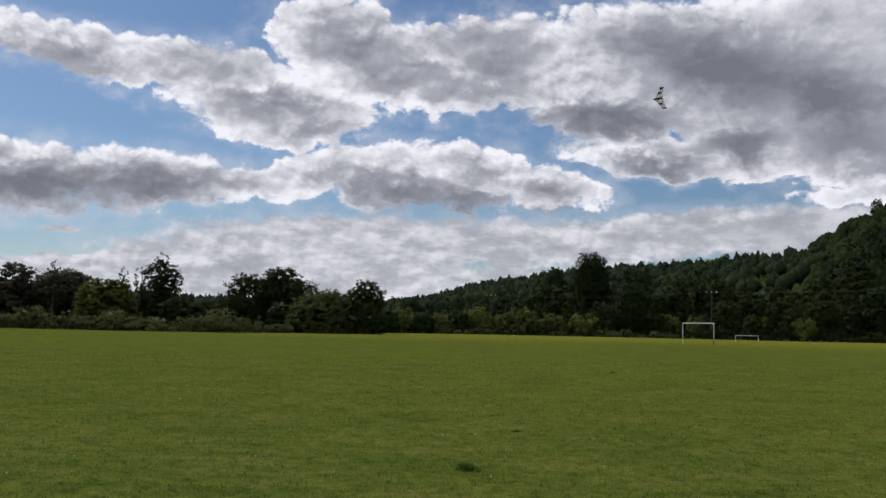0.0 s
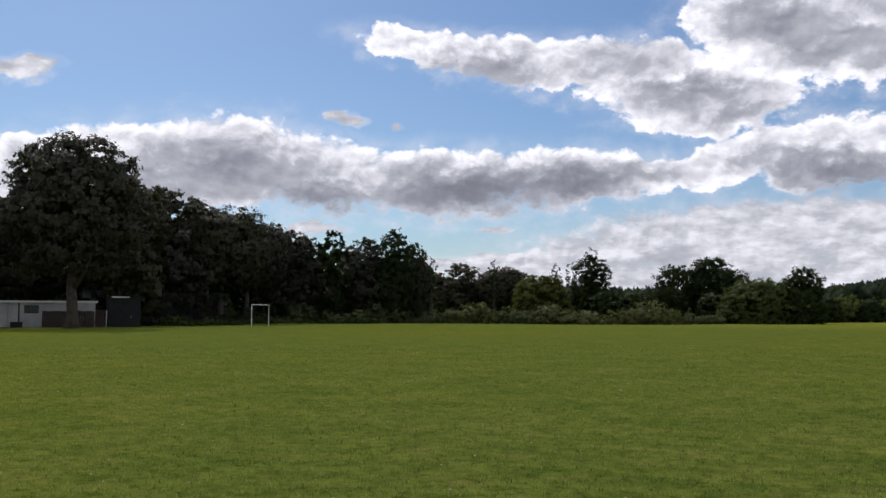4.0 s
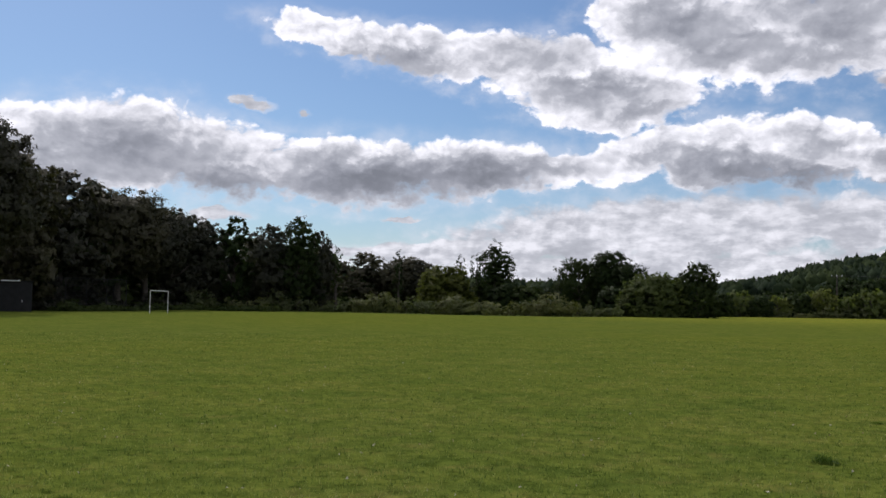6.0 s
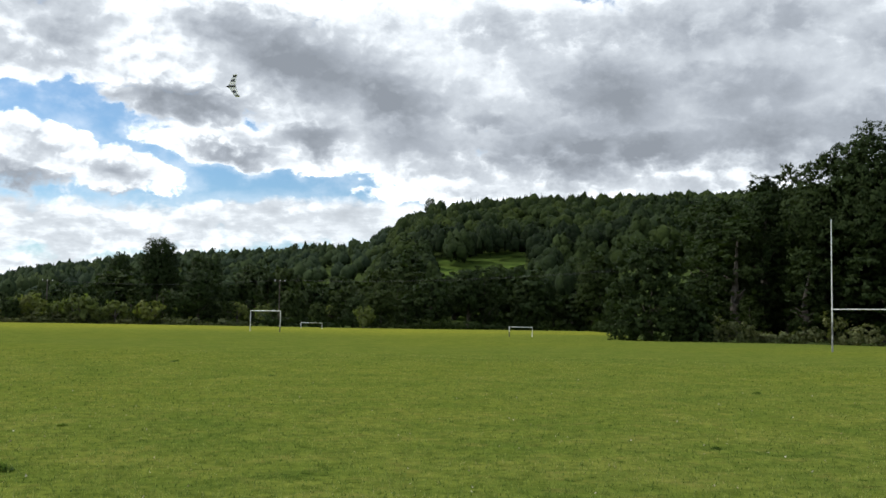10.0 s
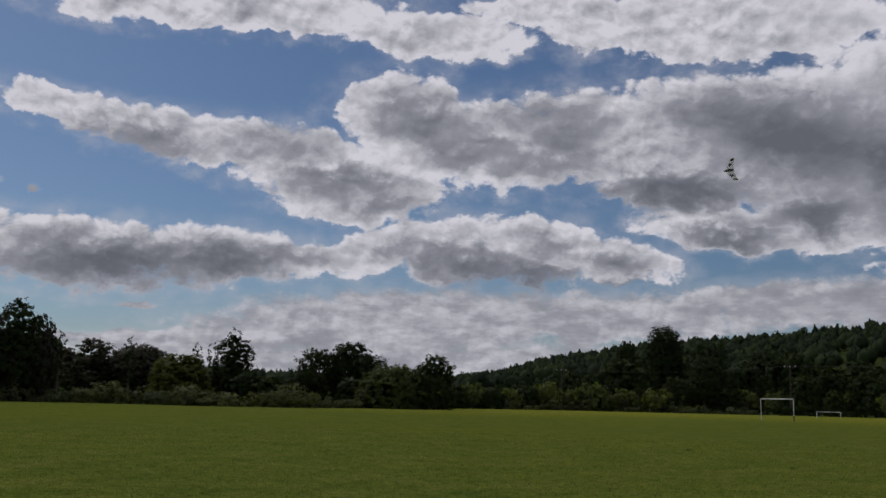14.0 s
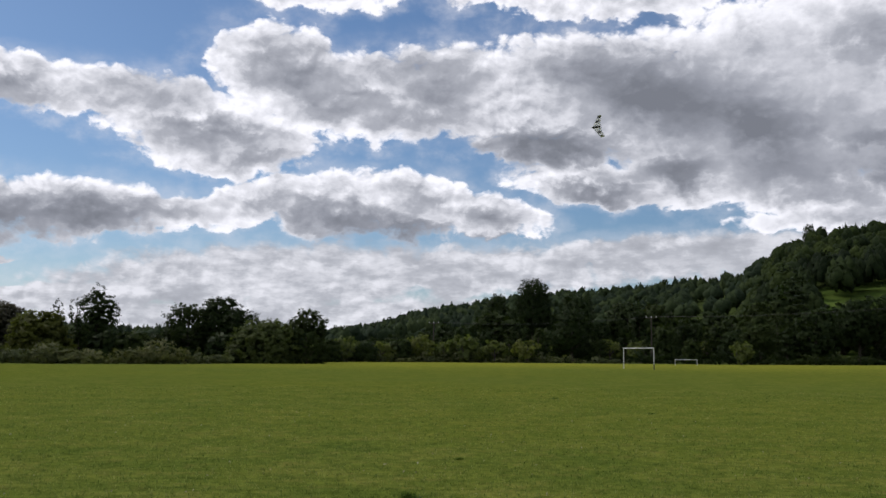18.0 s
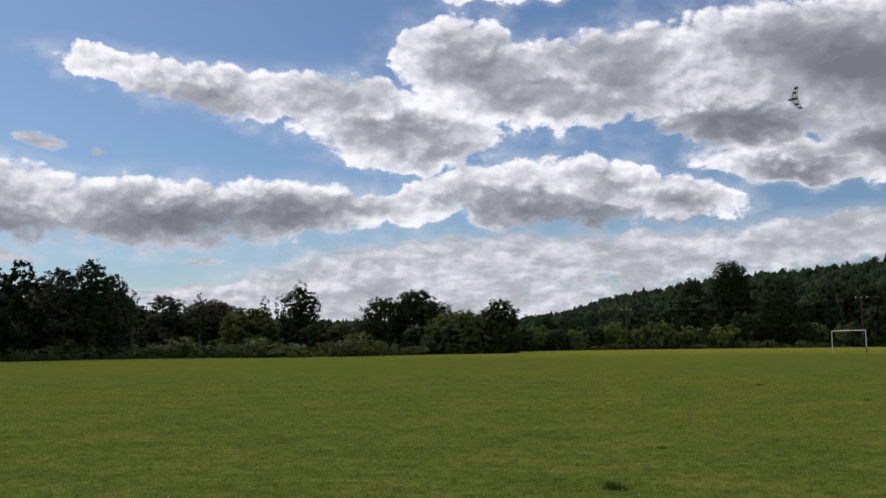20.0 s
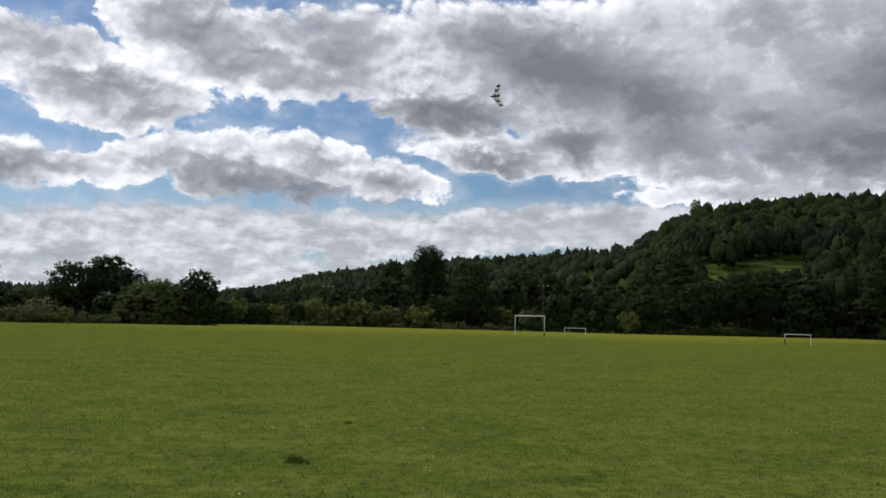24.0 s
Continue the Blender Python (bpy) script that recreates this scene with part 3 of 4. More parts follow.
def trunk_bm(rng, high, wide, kind):
    girth = 0.028 * high + 0.06
    top = high * (0.8 if kind not in ("bush", "dense") else 0.5)
    bends = [(rng.uniform(-0.02, 0.02) * high * t, rng.uniform(-0.02, 0.02) * high * t, top * t) for t in (0, 0.08, 0.3, 0.6, 1.0)]
    bm = tube_bm(bends, [girth * 1.5, girth, girth * 0.8, girth * 0.5, girth * 0.12], 8)
    for i in range(6):
        t = rng.uniform(0.2, 0.6)
        a, reach = i * 1.1 + rng.uniform(0, 1), wide * rng.uniform(0.12, 0.25)
        z = top * t
        tube_bm([(0, 0, z), (reach * 0.5 * math.cos(a), reach * 0.5 * math.sin(a), z + reach * 0.35), (reach * math.cos(a), reach * math.sin(a), z + reach * 0.9)], [girth * 0.45, girth * 0.3, girth * 0.08], 6, bm)
    return bm


PROTOS = {}


def tree_proto(key, kind, mat, high, wide, label, category, density, size):
    rng = np.random.default_rng(sum(map(ord, key)) * 7 + 3)
    name = category
    top = new(name)
    tagged(top, label, category, "trees and shrubs round the field")
    part("trunk", trunk_bm(rng, high, wide, kind), BARK, top, smooth=True)
    crown = new("crown", crown_mesh("crown", rng, crown_lobes(rng, kind, high, wide), mat, density, size))
    crown.parent = top
    PROTOS[key] = (top, high, wide)
    return top


tree_proto("oak_a", "broad", LEAF, 12, 12, "broad green oak with a rounded dense crown", "tree", 9, 0.16)
tree_proto("oak_b", "round", LEAF, 12, 11, "broad green oak with an uneven crown", "tree", 7.5, 0.175)
tree_proto("ash_a", "tall", LEAF, 14, 9, "tall green ash with a domed leafy crown", "tree", 10, 0.16)
tree_proto("ash_b", "tall", LEAF, 14, 8, "tall green deciduous tree in full leaf", "tree", 5.5, 0.24)
tree_proto("dark_a", "round", LEAF_DARK, 18, 15, "large dark sycamore with a heavy domed crown", "tree", 8, 0.19)
tree_proto("oak_big", "round", LEAF, 22, 14, "tall broad oak rising above the field's edge", "tree", 11, 0.15)
tree_proto("ash_big", "tall", LEAF, 20, 11, "tall ash with hanging leafy boughs", "tree", 14, 0.135)
tree_proto("dark_b", "tall", LEAF_DARK, 14, 10, "dark leafy woodland tree at the field's edge", "tree", 5, 0.24)
tree_proto("cone_a", "cone", LEAF, 12, 8, "leafy tree broad at the foot and narrow above", "tree", 5.5, 0.25)
tree_proto("willow", "dense", LEAF_LIGHT, 6, 9, "low rounded pale green willow", "shrub", 15, 0.13)
tree_proto("yellow", "dense", LEAF_YELLOW, 8, 8, "yellowing green birch with thin upper twigs", "tree", 13, 0.15)
tree_proto("airy", "airy", LEAF, 9, 3.6, "thin tree with sparse see-through foliage", "tree", 20.0, 0.085)
tree_proto("thick", "dense", LEAF, 11, 9, "dense dark green tree, leafy down to the grass", "tree", 9, 0.15)
tree_proto("shrub_a", "dense", LEAF, 5, 6, "green hawthorn shrub, leafy to the ground", "shrub", 5.5, 0.22)
tree_proto("shrub_b", "bush", LEAF_LIGHT, 5, 5, "sunlit pale green shrub in the hedge", "shrub", 5.5, 0.22)

# plainer trees of the same kinds for the back rows
tree_proto("oak_far", "broad", LEAF, 14, 12, "green oak in the wood behind the field", "tree", 2, 0.35)
tree_proto("ash_far", "tall", LEAF, 14, 9, "tall green ash in the wood behind the field", "tree", 3, 0.32)
tree_proto("dark_far", "tall", LEAF_DARK, 14, 10, "dark tree in the wood behind the field", "tree", 3.0, 0.3)
tree_proto("wood_oak", "broad", LEAF, 18, 13, "green oak in the wood beside the rugby posts", "tree", 3.6, 0.21)
tree_proto("wood_ash", "tall", LEAF, 18, 10, "tall green ash in the wood beside the rugby posts", "tree", 4, 0.2)

USED = set()


def plant(key, az, r, high, wide, turn=0.0, sink=0.15):
    top, h0, w0 = PROTOS[key]
    at = polar(az, r, float(land(az, r)) - sink)
    m = Matrix.Translation(at) @ pose(0, 0, 0, 0, 0, turn) @ Matrix.Diagonal((wide / w0, wide / w0, high / h0, 1))
    if key not in USED:
        USED.add(key)
        top.matrix_basis = m
        return top
    top_scale = top.scale.copy()
    top_scale = Matrix.Diagonal((1 / top_scale.x, 1 / top_scale.y, 1 / top_scale.z, 1))
    return copy_thing(top, m @ top_scale)


def plant_to(key, az, r, el, wide, turn=0.0):
    """A tree whose top is seen at el degrees above the level of the eye."""
    high = EYE + r * math.tan(radians(el)) - float(land(az, r)) + 0.15
    return plant(key, az, r, max(high * 1.03, 1.5), wide, turn)


# the trees that can be told apart, from left to right: key, left, away, top, width
LEFT_TREES = [
    ("dark_a", 45.9, 103, 9.5, 16), ("dark_b", 52.0, 100, 6.0, 9), ("dark_b", 41.0, 128, 6.9, 13), ("dark_a", 37.9, 135, 6.0, 14), ("dark_b", 35.0, 146, 5.0, 12),
    ("dark_b", 33.2, 150, 4.4, 9), ("ash_b", 31.5, 150, 4.75, 8), ("dark_b", 29.4, 152, 4.3, 10), ("ash_a", 27.8, 152, 4.85, 8), ("dark_b", 26.6, 156, 4.0, 6), ("airy", 25.6, 156, 3.3, 3),
    ("dark_b", 43.3, 119, 7.5, 12), ("dark_b", 39.4, 134, 6.4, 12), ("dark_a", 36.4, 141, 5.4, 12), ("dark_b", 34.0, 150, 4.7, 10), ("dark_b", 24.0, 170, 2.85, 11), ("dark_a", 21.5, 168, 2.6, 11), ("airy", 21.9, 160, 3.15, 3), ("dark_b", 20.2, 165, 2.25, 7),
]
MID_TREES = [
    ("yellow", 19.1, 150, 2.15, 10), ("airy", 18.3, 152, 2.9, 2.6), ("airy", 17.3, 156, 3.0, 3.0), ("ash_a", 16.2, 158, 3.35, 8.5), ("airy", 16.2, 158, 3.85, 3.4), ("shrub_a", 14.3, 152, 1.2, 7),
    ("oak_a", 11.3, 160, 2.65, 9.5), ("oak_b", 9.5, 162, 3.05, 9.5), ("oak_a", 8.3, 158, 2.35, 8), ("willow", 7.0, 152, 1.85, 12), ("thick", 4.55, 153, 2.6, 7.6), ("shrub_a", 9.2, 155, 1.2, 7), ("shrub_a", 12.6, 160, 1.1, 7), ("shrub_a", 15.6, 154, 1.3, 7), ("shrub_b", 2.2, 186, 1.6, 6), ("shrub_a", 3.3, 180, 0.9, 6), ("shrub_a", 1.2, 188, 0.8, 6), ("shrub_b", 0.2, 192, 1.2, 6), ("shrub_a", -0.9, 194, 0.9, 6),
    ("shrub_b", -2.2, 195, 1.75, 7), ("shrub_b", -3.5, 197, 1.2, 6), ("shrub_b", -4.6, 195, 1.8, 7.5), ("shrub_b", -6.5, 196, 1.35, 6.5), ("shrub_b", -8.4, 195, 1.4, 7), ("shrub_b", -5.6, 194, 0.8, 5), ("oak_a", -11.0, 205, 2.7, 13),
]
RIGHT_TREES = [
    ("oak_big", -8.75, 262, 4.4, 11), ("oak_a", -6.6, 262, 3.4, 10), ("oak_a", -11.2, 260, 3.5, 14), ("oak_b", -14.2, 262, 3.0, 14), ("shrub_b", -20.5, 193, 1.35, 5.2), ("thick", -30.3, 238, 2.8, 10), ("thick", -28.4, 244, 2.0, 9),
    ("oak_a", -24.3, 618, 7.3, 8), ("oak_far", -16.4, 1250, 4.42, 12), ("oak_far", -17.1, 1255, 4.35, 9), ("thick", -37.3, 107, 5.1, 9.2), ("shrub_a", -39.6, 109, 1.6, 5), ("ash_a", -34.0, 242, 4.2, 13), ("ash_big", -44.9, 128, 9.1, 6.5), ("ash_big", -43.6, 126, 8.5, 11), ("ash_big", -46.6, 122, 9.6, 12), ("oak_big", -49.6, 120, 10.8, 14), ("oak_big", -53.4, 118, 11.2, 14), ("ash_big", -41.4, 134, 7.2, 11),
]
for index, (key, az, r, el, wide) in enumerate(LEFT_TREES + MID_TREES + RIGHT_TREES):
    plant_to(key, az, r, el, wide, index * 77.0)


def infill(seed, az0, az1, gap0, gap1, count, keys, low, high, dip=0.25):
    """More trees behind the field's edge, kept below the skyline."""
    rng = np.random.default_rng(seed)
    for i in range(count):
        az = az0 + (az1 - az0) * (i + rng.uniform(0, 1)) / count
        r = float(edge_r(az)) + rng.uniform(gap0, gap1)
        el = skyline_el(az) - dip - abs(rng.normal(0, 0.35))
        most = EYE + r * math.tan(radians(el)) - float(land(az, r))
        if -30.6 < az < -24.2:
            most = EYE + r * math.tan(radians(3.25 - 0.07 * (az + 25) - rng.uniform(0, 0.5))) - float(land(az, r))
        h = min(rng.uniform(low, high) if not -30.6 < az < -24.2 else 30, most)
        if h < 1.8:
            continue
        key = keys[rng.integers(len(keys))]
        plant(key, az, r, h, h * rng.uniform(0.6, 0.95) + 1.0, rng.uniform(0, 360))


infill(1, 58, 25.5, 8, 20, 18, ("dark_b", "dark_b", "ash_b"), 6, 15, 0.8)
infill(9, 58, 25.5, 20, 70, 40, ("dark_far", "dark_far", "ash_far"), 8, 20)
infill(2, 25, 13, 14, 60, 14, ("dark_far", "oak_far", "shrub_a"), 4, 9, 0.5)
infill(3, 13, 2, 10, 50, 14, ("shrub_a", "oak_far", "shrub_b"), 3, 6, 0.6)
infill(4, 3, -20, 8, 35, 32, ("shrub_a", "shrub_b", "oak_far", "cone_a"), 4, 9, 0.7)
infill(5, 1, -21, 40, 160, 50, ("oak_far", "oak_far", "ash_far"), 10, 17, 0.5)
infill(10, -16, -24, 50, 170, 22, ("oak_far", "ash_far"), 10, 16, 0.8)
infill(6, -20, -36, 8, 60, 38, ("oak_far", "oak_b", "wood_oak", "ash_far", "ash_far"), 5, 12, 1.0)
infill(7, -39.5, -60, 5, 22, 20, ("thick", "wood_oak", "wood_ash"), 5, 15, 0.4)
infill(8, -40, -60, 20, 70, 34, ("wood_oak", "wood_ash", "wood_ash"), 12, 22, 0.1)


# ---- woods on the hills ----
def woods(name, label, seed, az0, az1, r0, r1, step, high, wide, leaves, size, skip=None, conifer=0.0, mat=LEAF_FAR, kind_and_light=0.0, lumpy=8):
    """Tree crowns packed over a slope, joined."""
    rng = np.random.default_rng(seed)
    kinds = []
    # each crown: a heap of leafy lumps, with loose sprays over them
    around, rings = (6, 3) if lumpy > 5 else (5, 2)
    spin, rise = np.meshgrid(np.arange(around) * 2 * math.pi / around, np.linspace(-0.6, 1.0, rings + 1), indexing="ij")
    flat = np.sqrt(np.maximum(1 - rise ** 2, 0))
    ball = np.stack([flat * np.cos(spin), flat * np.sin(spin), rise], -1).reshape(-1, 3)
    gi, gj = np.meshgrid(np.arange(around), np.arange(rings), indexing="ij")
    one, two = gi * (rings + 1) + gj, ((gi + 1) % around) * (rings + 1) + gj
    skin = np.concatenate([np.stack([one, two, two + 1], -1).reshape(-1, 3), np.stack([one, two + 1, one + 1], -1).reshape(-1, 3)])
    for _ in range(9):
        points, faces, facing, filled = [], [], [], 0
        for lump in range(lumpy):
            up = 1 - 1.15 * (lump + 0.5) / lumpy
            turn, girth = lump * 2.4 + rng.uniform(-0.5, 0.5), rng.uniform(0.17, 0.27) * (8 / lumpy) ** 0.4
            way = np.array([math.cos(turn) * math.sqrt(1 - up * up), math.sin(turn) * math.sqrt(1 - up * up), up])
            centre = way * np.array([0.5, 0.5, 0.5]) - way * girth
            p, d = clumped(rng, centre, np.full(3, girth), leaves // lumpy, 0.85, 1.02, 7)
            d = d * 0.6 + way * 0.7
            v, q, soft = leaf_sprays(rng, p, d, size, 0.5, 0.28)
            knobs = ball * (0.86 + 0.16 * np.sin(ball @ rng.normal(0, 3.5, 3) + rng.uniform(0, 6)))[:, None]
            points += [centre + knobs * girth, v]
            faces += [skin + filled, q + filled + len(ball)]
            facing += [ball * 0.8 + way * 0.4, soft]
            filled += len(ball) + len(v)
        kinds.append((np.concatenate(points) + np.array([0, 0, 0.5]), np.concatenate(faces), np.concatenate(facing)))
    verts, quads, soft, tone, at = [], [], [], [], 0
    r = r0
    while r < r1:
        span = radians(abs(az1 - az0)) * r
        count = int(span / step)
        for i in range(count):
            az = az0 + (az1 - az0) * (i + rng.uniform(0, 1)) / count
            rr = r + rng.uniform(-0.5, 0.5) * step
            if skip and skip(az, rr):
                continue
            cv, cq, cn = kinds[rng.integers(9)]
            h, w = high * rng.uniform(0.6, 1.25), wide * rng.uniform(0.65, 1.25)
            pv = cv.copy()
            if rng.uniform() < conifer(az, rr) if conifer else False:
                pv[:, :2] *= np.clip(1.15 - pv[:, 2:3], 0.05, 1) * 1.1
                h *= 1.15
            a = rng.uniform(0, 6.28)
            x = pv[:, 0] * math.cos(a) - pv[:, 1] * math.sin(a)
            y = pv[:, 0] * math.sin(a) + pv[:, 1] * math.cos(a)
            p = polar(az, rr, float(land(az, rr)))
            verts.append(np.stack([x * w + p.x, y * w + p.y, pv[:, 2] * h + p.z - 0.12 * h], -1))
            quads.append(cq + at)
            soft.append(np.stack([cn[:, 0] * math.cos(a) - cn[:, 1] * math.sin(a), cn[:, 0] * math.sin(a) + cn[:, 1] * math.cos(a), cn[:, 2]], -1))
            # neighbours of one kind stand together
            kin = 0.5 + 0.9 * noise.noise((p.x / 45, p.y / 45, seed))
            # the shift added last also carries the slope's painted sun or shade
            tone.append(np.full(len(pv), np.clip(kin * 0.6 + rng.uniform(0, 0.55) + kind_and_light, 0, 1)))
            at += len(pv)
        r += step * 0.9
    me = np_mesh(name, np.concatenate(verts), np.concatenate(quads), None, (mat,), None, np.concatenate(soft))
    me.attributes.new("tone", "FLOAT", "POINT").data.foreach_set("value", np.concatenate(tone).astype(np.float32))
    return tagged(new(name, me), label, "woodland", kind="stuff")


def hill_open(az, r):
    if -30.3 < az < -24.6 and r < 378 - 8 * (az + 25):
        return True
    if -33.2 < az < -30.8 and r < 268:
        return True
    return r < float(edge_r(az)) + 10


# tone shift paints scarp and lower slope as shaded, the upper slope as sunlit
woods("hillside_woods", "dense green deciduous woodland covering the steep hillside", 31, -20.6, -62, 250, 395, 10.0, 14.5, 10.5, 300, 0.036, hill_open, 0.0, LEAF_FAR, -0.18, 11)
woods("scarp_woods", "tall belt of trees along the hill's scarp, toned dark for shade", 35, -20.6, -62, 395, 440, 9.0, 16.0, 11.0, 280, 0.036, hill_open, 0.0, LEAF_FAR, -0.4, 11)
woods("upper_woods", "green deciduous woodland over the upper hillside, toned light for sun", 34, -20.6, -62, 440, 690, 10.0, 12.5, 10.5, 84, 0.045, hill_open, 0.0, LEAF_FAR, 0.1, 7)
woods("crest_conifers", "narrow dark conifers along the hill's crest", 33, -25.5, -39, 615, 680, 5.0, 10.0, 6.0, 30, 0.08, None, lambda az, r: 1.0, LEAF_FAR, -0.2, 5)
woods("far_woods", "dark wooded ridge with scattered conifers far off", 32, 40, -22, 700, 1480, 20.0, 18.0, 15.5, 20, 0.07, None, lambda az, r: 0.12, LEAF_RIDGE_HAZE, 0.0, 4)


# ---- hedges and brambles along the field ----
def hedge(name, label, seed, az0, az1, off, high, deep, mat, step=1.0, density=11.0, size=0.13):
    rng = np.random.default_rng(seed)
    lobes, az = [], az0
    while az > az1:
        r = float(edge_r(az)) + off + rng.uniform(-0.3, 0.3) * deep
        h = high * rng.uniform(0.45, 1.25) * (0.8 + 0.35 * math.sin(az * 2.1 + seed) * math.sin(az * 0.9))
        rad = deep * rng.uniform(0.2, 0.62)
        p = polar(az, r, float(land(az, r)))
        lobes.append((p.x, p.y, h * 0.42, rad, rad, h * 0.58))
        slope = abs(float(edge_r(az - 0.1)) - float(edge_r(az))) / 0.1
        az -= math.degrees(step) / math.hypot(r, math.degrees(slope))
    lobes = np.array(lobes)
    centre = lobes[:, :3].mean(0) * np.array([1, 1, 0])
    lobes[:, :3] -= centre
    top = new(name)
    top.location = centre
    for i in range(0, len(lobes), 7):
        clump = new("bush_clump", strip_mesh("bush_clump", rng, lobes[i:i + 7], mat, density, size))
        clump.parent = top
        tagged(clump, kind="stuff")
    return tagged(top, label, "hedge")


def strip_mesh(name, rng, lobes, mat, density, size):
    v, q, nrm = lobe_leaves(rng, lobes, density, size, False)
    return np_mesh(name, v, q, None, (mat,), None, nrm)


hedge("bramble_hedge", "long low bramble and nettle hedge beside the grass", 41, 34, 8.2, 3, 2.7, 3.6, BRAMBLE)
hedge("bramble_hedge", "low leafy hedge under the far trees", 42, 8.0, -14, 3, 1.9, 3.2, BRAMBLE)
hedge("field_hedge", "clipped dark green boundary hedge behind the goals", 43, -14, -34.6, 2.5, 2.6, 2.6, LEAF)
hedge("bramble_hedge", "tall grey-green brambles and willowherb below the wood", 44, -39.6, -60, 2, 2.6, 3.0, BRAMBLE)
hedge("bramble_hedge", "dark undergrowth at the foot of the big trees", 45, 60, 34.2, 6, 1.8, 3.0, LEAF_DARK)
tagged(hedge("long_grass", "dull green bank of long grass behind the goal", 46, 41, 29, -3, 1.0, 4.5, LONG_GRASS, 0.8), category="long grass")


# ---- goals ----
def goal(label, left, right, high, girth=0.06, foot=0.0, dark=()):
    """A goal frame: two posts and a crossbar between the ground points left and right."""
    a, b = Vector(left), Vector(right)
    a.z = b.z = 0
    mid = (a + b) / 2
    top = new("football_goal")
    top.location = mid
    tagged(top, label, "goal", "goals on the playing field")
    for i, p in enumerate((a - mid, b - mid)):
        post = part("post", tube_bm([(p.x, p.y, foot * 0.98 - 0.1 * (foot == 0)), (p.x, p.y, high + girth * 0.8)], [girth, girth], 10), WHITE_PAINT, top, smooth=False)
        if i in dark:
            part("post_foot", tube_bm([(p.x, p.y, -0.1), (p.x, p.y, 0.62)], [girth * 1.3, girth * 1.25], 10), DARK_PAINT, post, "dark padded post foot")
    part("crossbar", tube_bm([a - mid + Vector((0, 0, high)), b - mid + Vector((0, 0, high))], [girth, girth], 10), WHITE_PAINT, top)
    return top


goal("full-size white football goal frame without a net", polar(-13.99, 122.5), polar(-15.70, 116.0), 2.5, 0.05, dark=(1,))
goal("full-size white football goal frame by the trees", polar(36.11, 108.0), polar(35.13, 115.0), 2.44, 0.045)
goal("small low white training goal near the hedge", polar(-16.88, 168.0), polar(-18.10, 168.5), 0.98, 0.045)
goal("small white training goal with a dark post foot", polar(-29.15, 113.0), polar(-30.50, 113.5), 1.15, 0.04, dark=(0,))


def rugby_posts():
    a, b = polar(-47.13, 73.4), polar(-51.10, 71.3)
    mid = (a + b) / 2
    top = new("rugby_posts")
    top.location = mid
    tagged(top, "tall white rugby posts with worn dark feet on grass", "rugby posts")
    for p in (a - mid, b - mid):
        post = part("post", tube_bm([(p.x, p.y, 1.9), (p.x, p.y, 3.2), (p.x, p.y, 9.35)], [0.046, 0.044, 0.034], 10), WHITE_PAINT, top)
        part("post_foot", tube_bm([(p.x, p.y, -0.2), (p.x, p.y, 1.0), (p.x, p.y, 2.1)], [0.062, 0.058, 0.05], 10), WORN_FOOT, post, "dark weathered lower post")
    part("crossbar", tube_bm([a - mid + Vector((0, 0, 3.0)), b - mid + Vector((0, 0, 3.0))], [0.038, 0.038], 10), WHITE_PAINT, top)


rugby_posts()


# ---- the club hut and its yard, under the big tree ----
def yard_frame(az, r):
    p = polar(az, r, float(land(az, r)))
    return Matrix.Translation(p) @ pose(0, 0, 0, 0, 0, az)


def thing(name, m, label, category, group=""):
    top = new(name)
    top.matrix_basis = m
    return tagged(top, label, category, group)


YARD = yard_frame(49.1, 110)


def club_hut():
    hut = thing("club_hut", YARD, "low white flat-roofed club hut beside the field", "hut")
    wall = part("wall", box_bm(0.0, 8.5, 0.0, 5.0, -0.2, 2.62), WHITE_WALL, hut)
    part("end_panel", box_bm(-0.9, -0.02, 0.3, 5.0, -0.2, 2.55), WHITE_WALL, hut)
    part("roof", box_bm(-0.95, 8.7, -0.25, 5.2, 2.63, 2.72, 0.02), DARK_METAL, hut)
    part("fascia", box_bm(-0.97, 8.72, -0.30, -0.252, 2.56, 2.78, 0.01), PALE_TRIM, hut)
    window = part("window", box_bm(1.5, 2.9, -0.05, -0.003, 1.45, 2.3), DARK_WOOD, hut)
    part("pane", box_bm(1.58, 2.18, -0.07, -0.052, 1.52, 2.23, 0.004), GLASS_DARK, window)
    part("pane", box_bm(2.22, 2.82, -0.07, -0.052, 1.52, 2.23, 0.004), GLASS_DARK, window)
    part("drainpipe", tube_bm([(1.0, -0.08, -0.1), (1.0, -0.08, 2.55)], [0.06, 0.06], 8), DARK_METAL, hut)
    return wall


def board_fence(x0, x1, y, high, label):
    fence = thing("board_fence", YARD @ pose(x0, y, 0), label, "fence", "board fences by the hut")
    x = 0.0
    rng = random.Random(int(x0 * 100))
    while x < x1 - x0 - 0.1:
        part("board", box_bm(x, x + 0.14, -0.012, 0.012, -0.1, high + rng.uniform(-0.05, 0.08), 0.004), DARK_WOOD, fence)
        x += 0.15
    for z in (0.4, high - 0.3):
        part("rail", box_bm(0, x1 - x0, 0.014, 0.07, z, z + 0.09, 0.004), DARK_WOOD, fence)
    return fence


def storage_box():
    box = thing("storage_box", YARD @ pose(0.2, -1.2, 0), "dark low storage box in front of the hut", "box")
    part("body", box_bm(0, 1.15, 0, 0.6, 0.0, 0.5), DARK_METAL, box)
    part("lid", box_bm(-0.03, 1.18, -0.03, 0.63, 0.503, 0.58), DARK_WOOD, box)


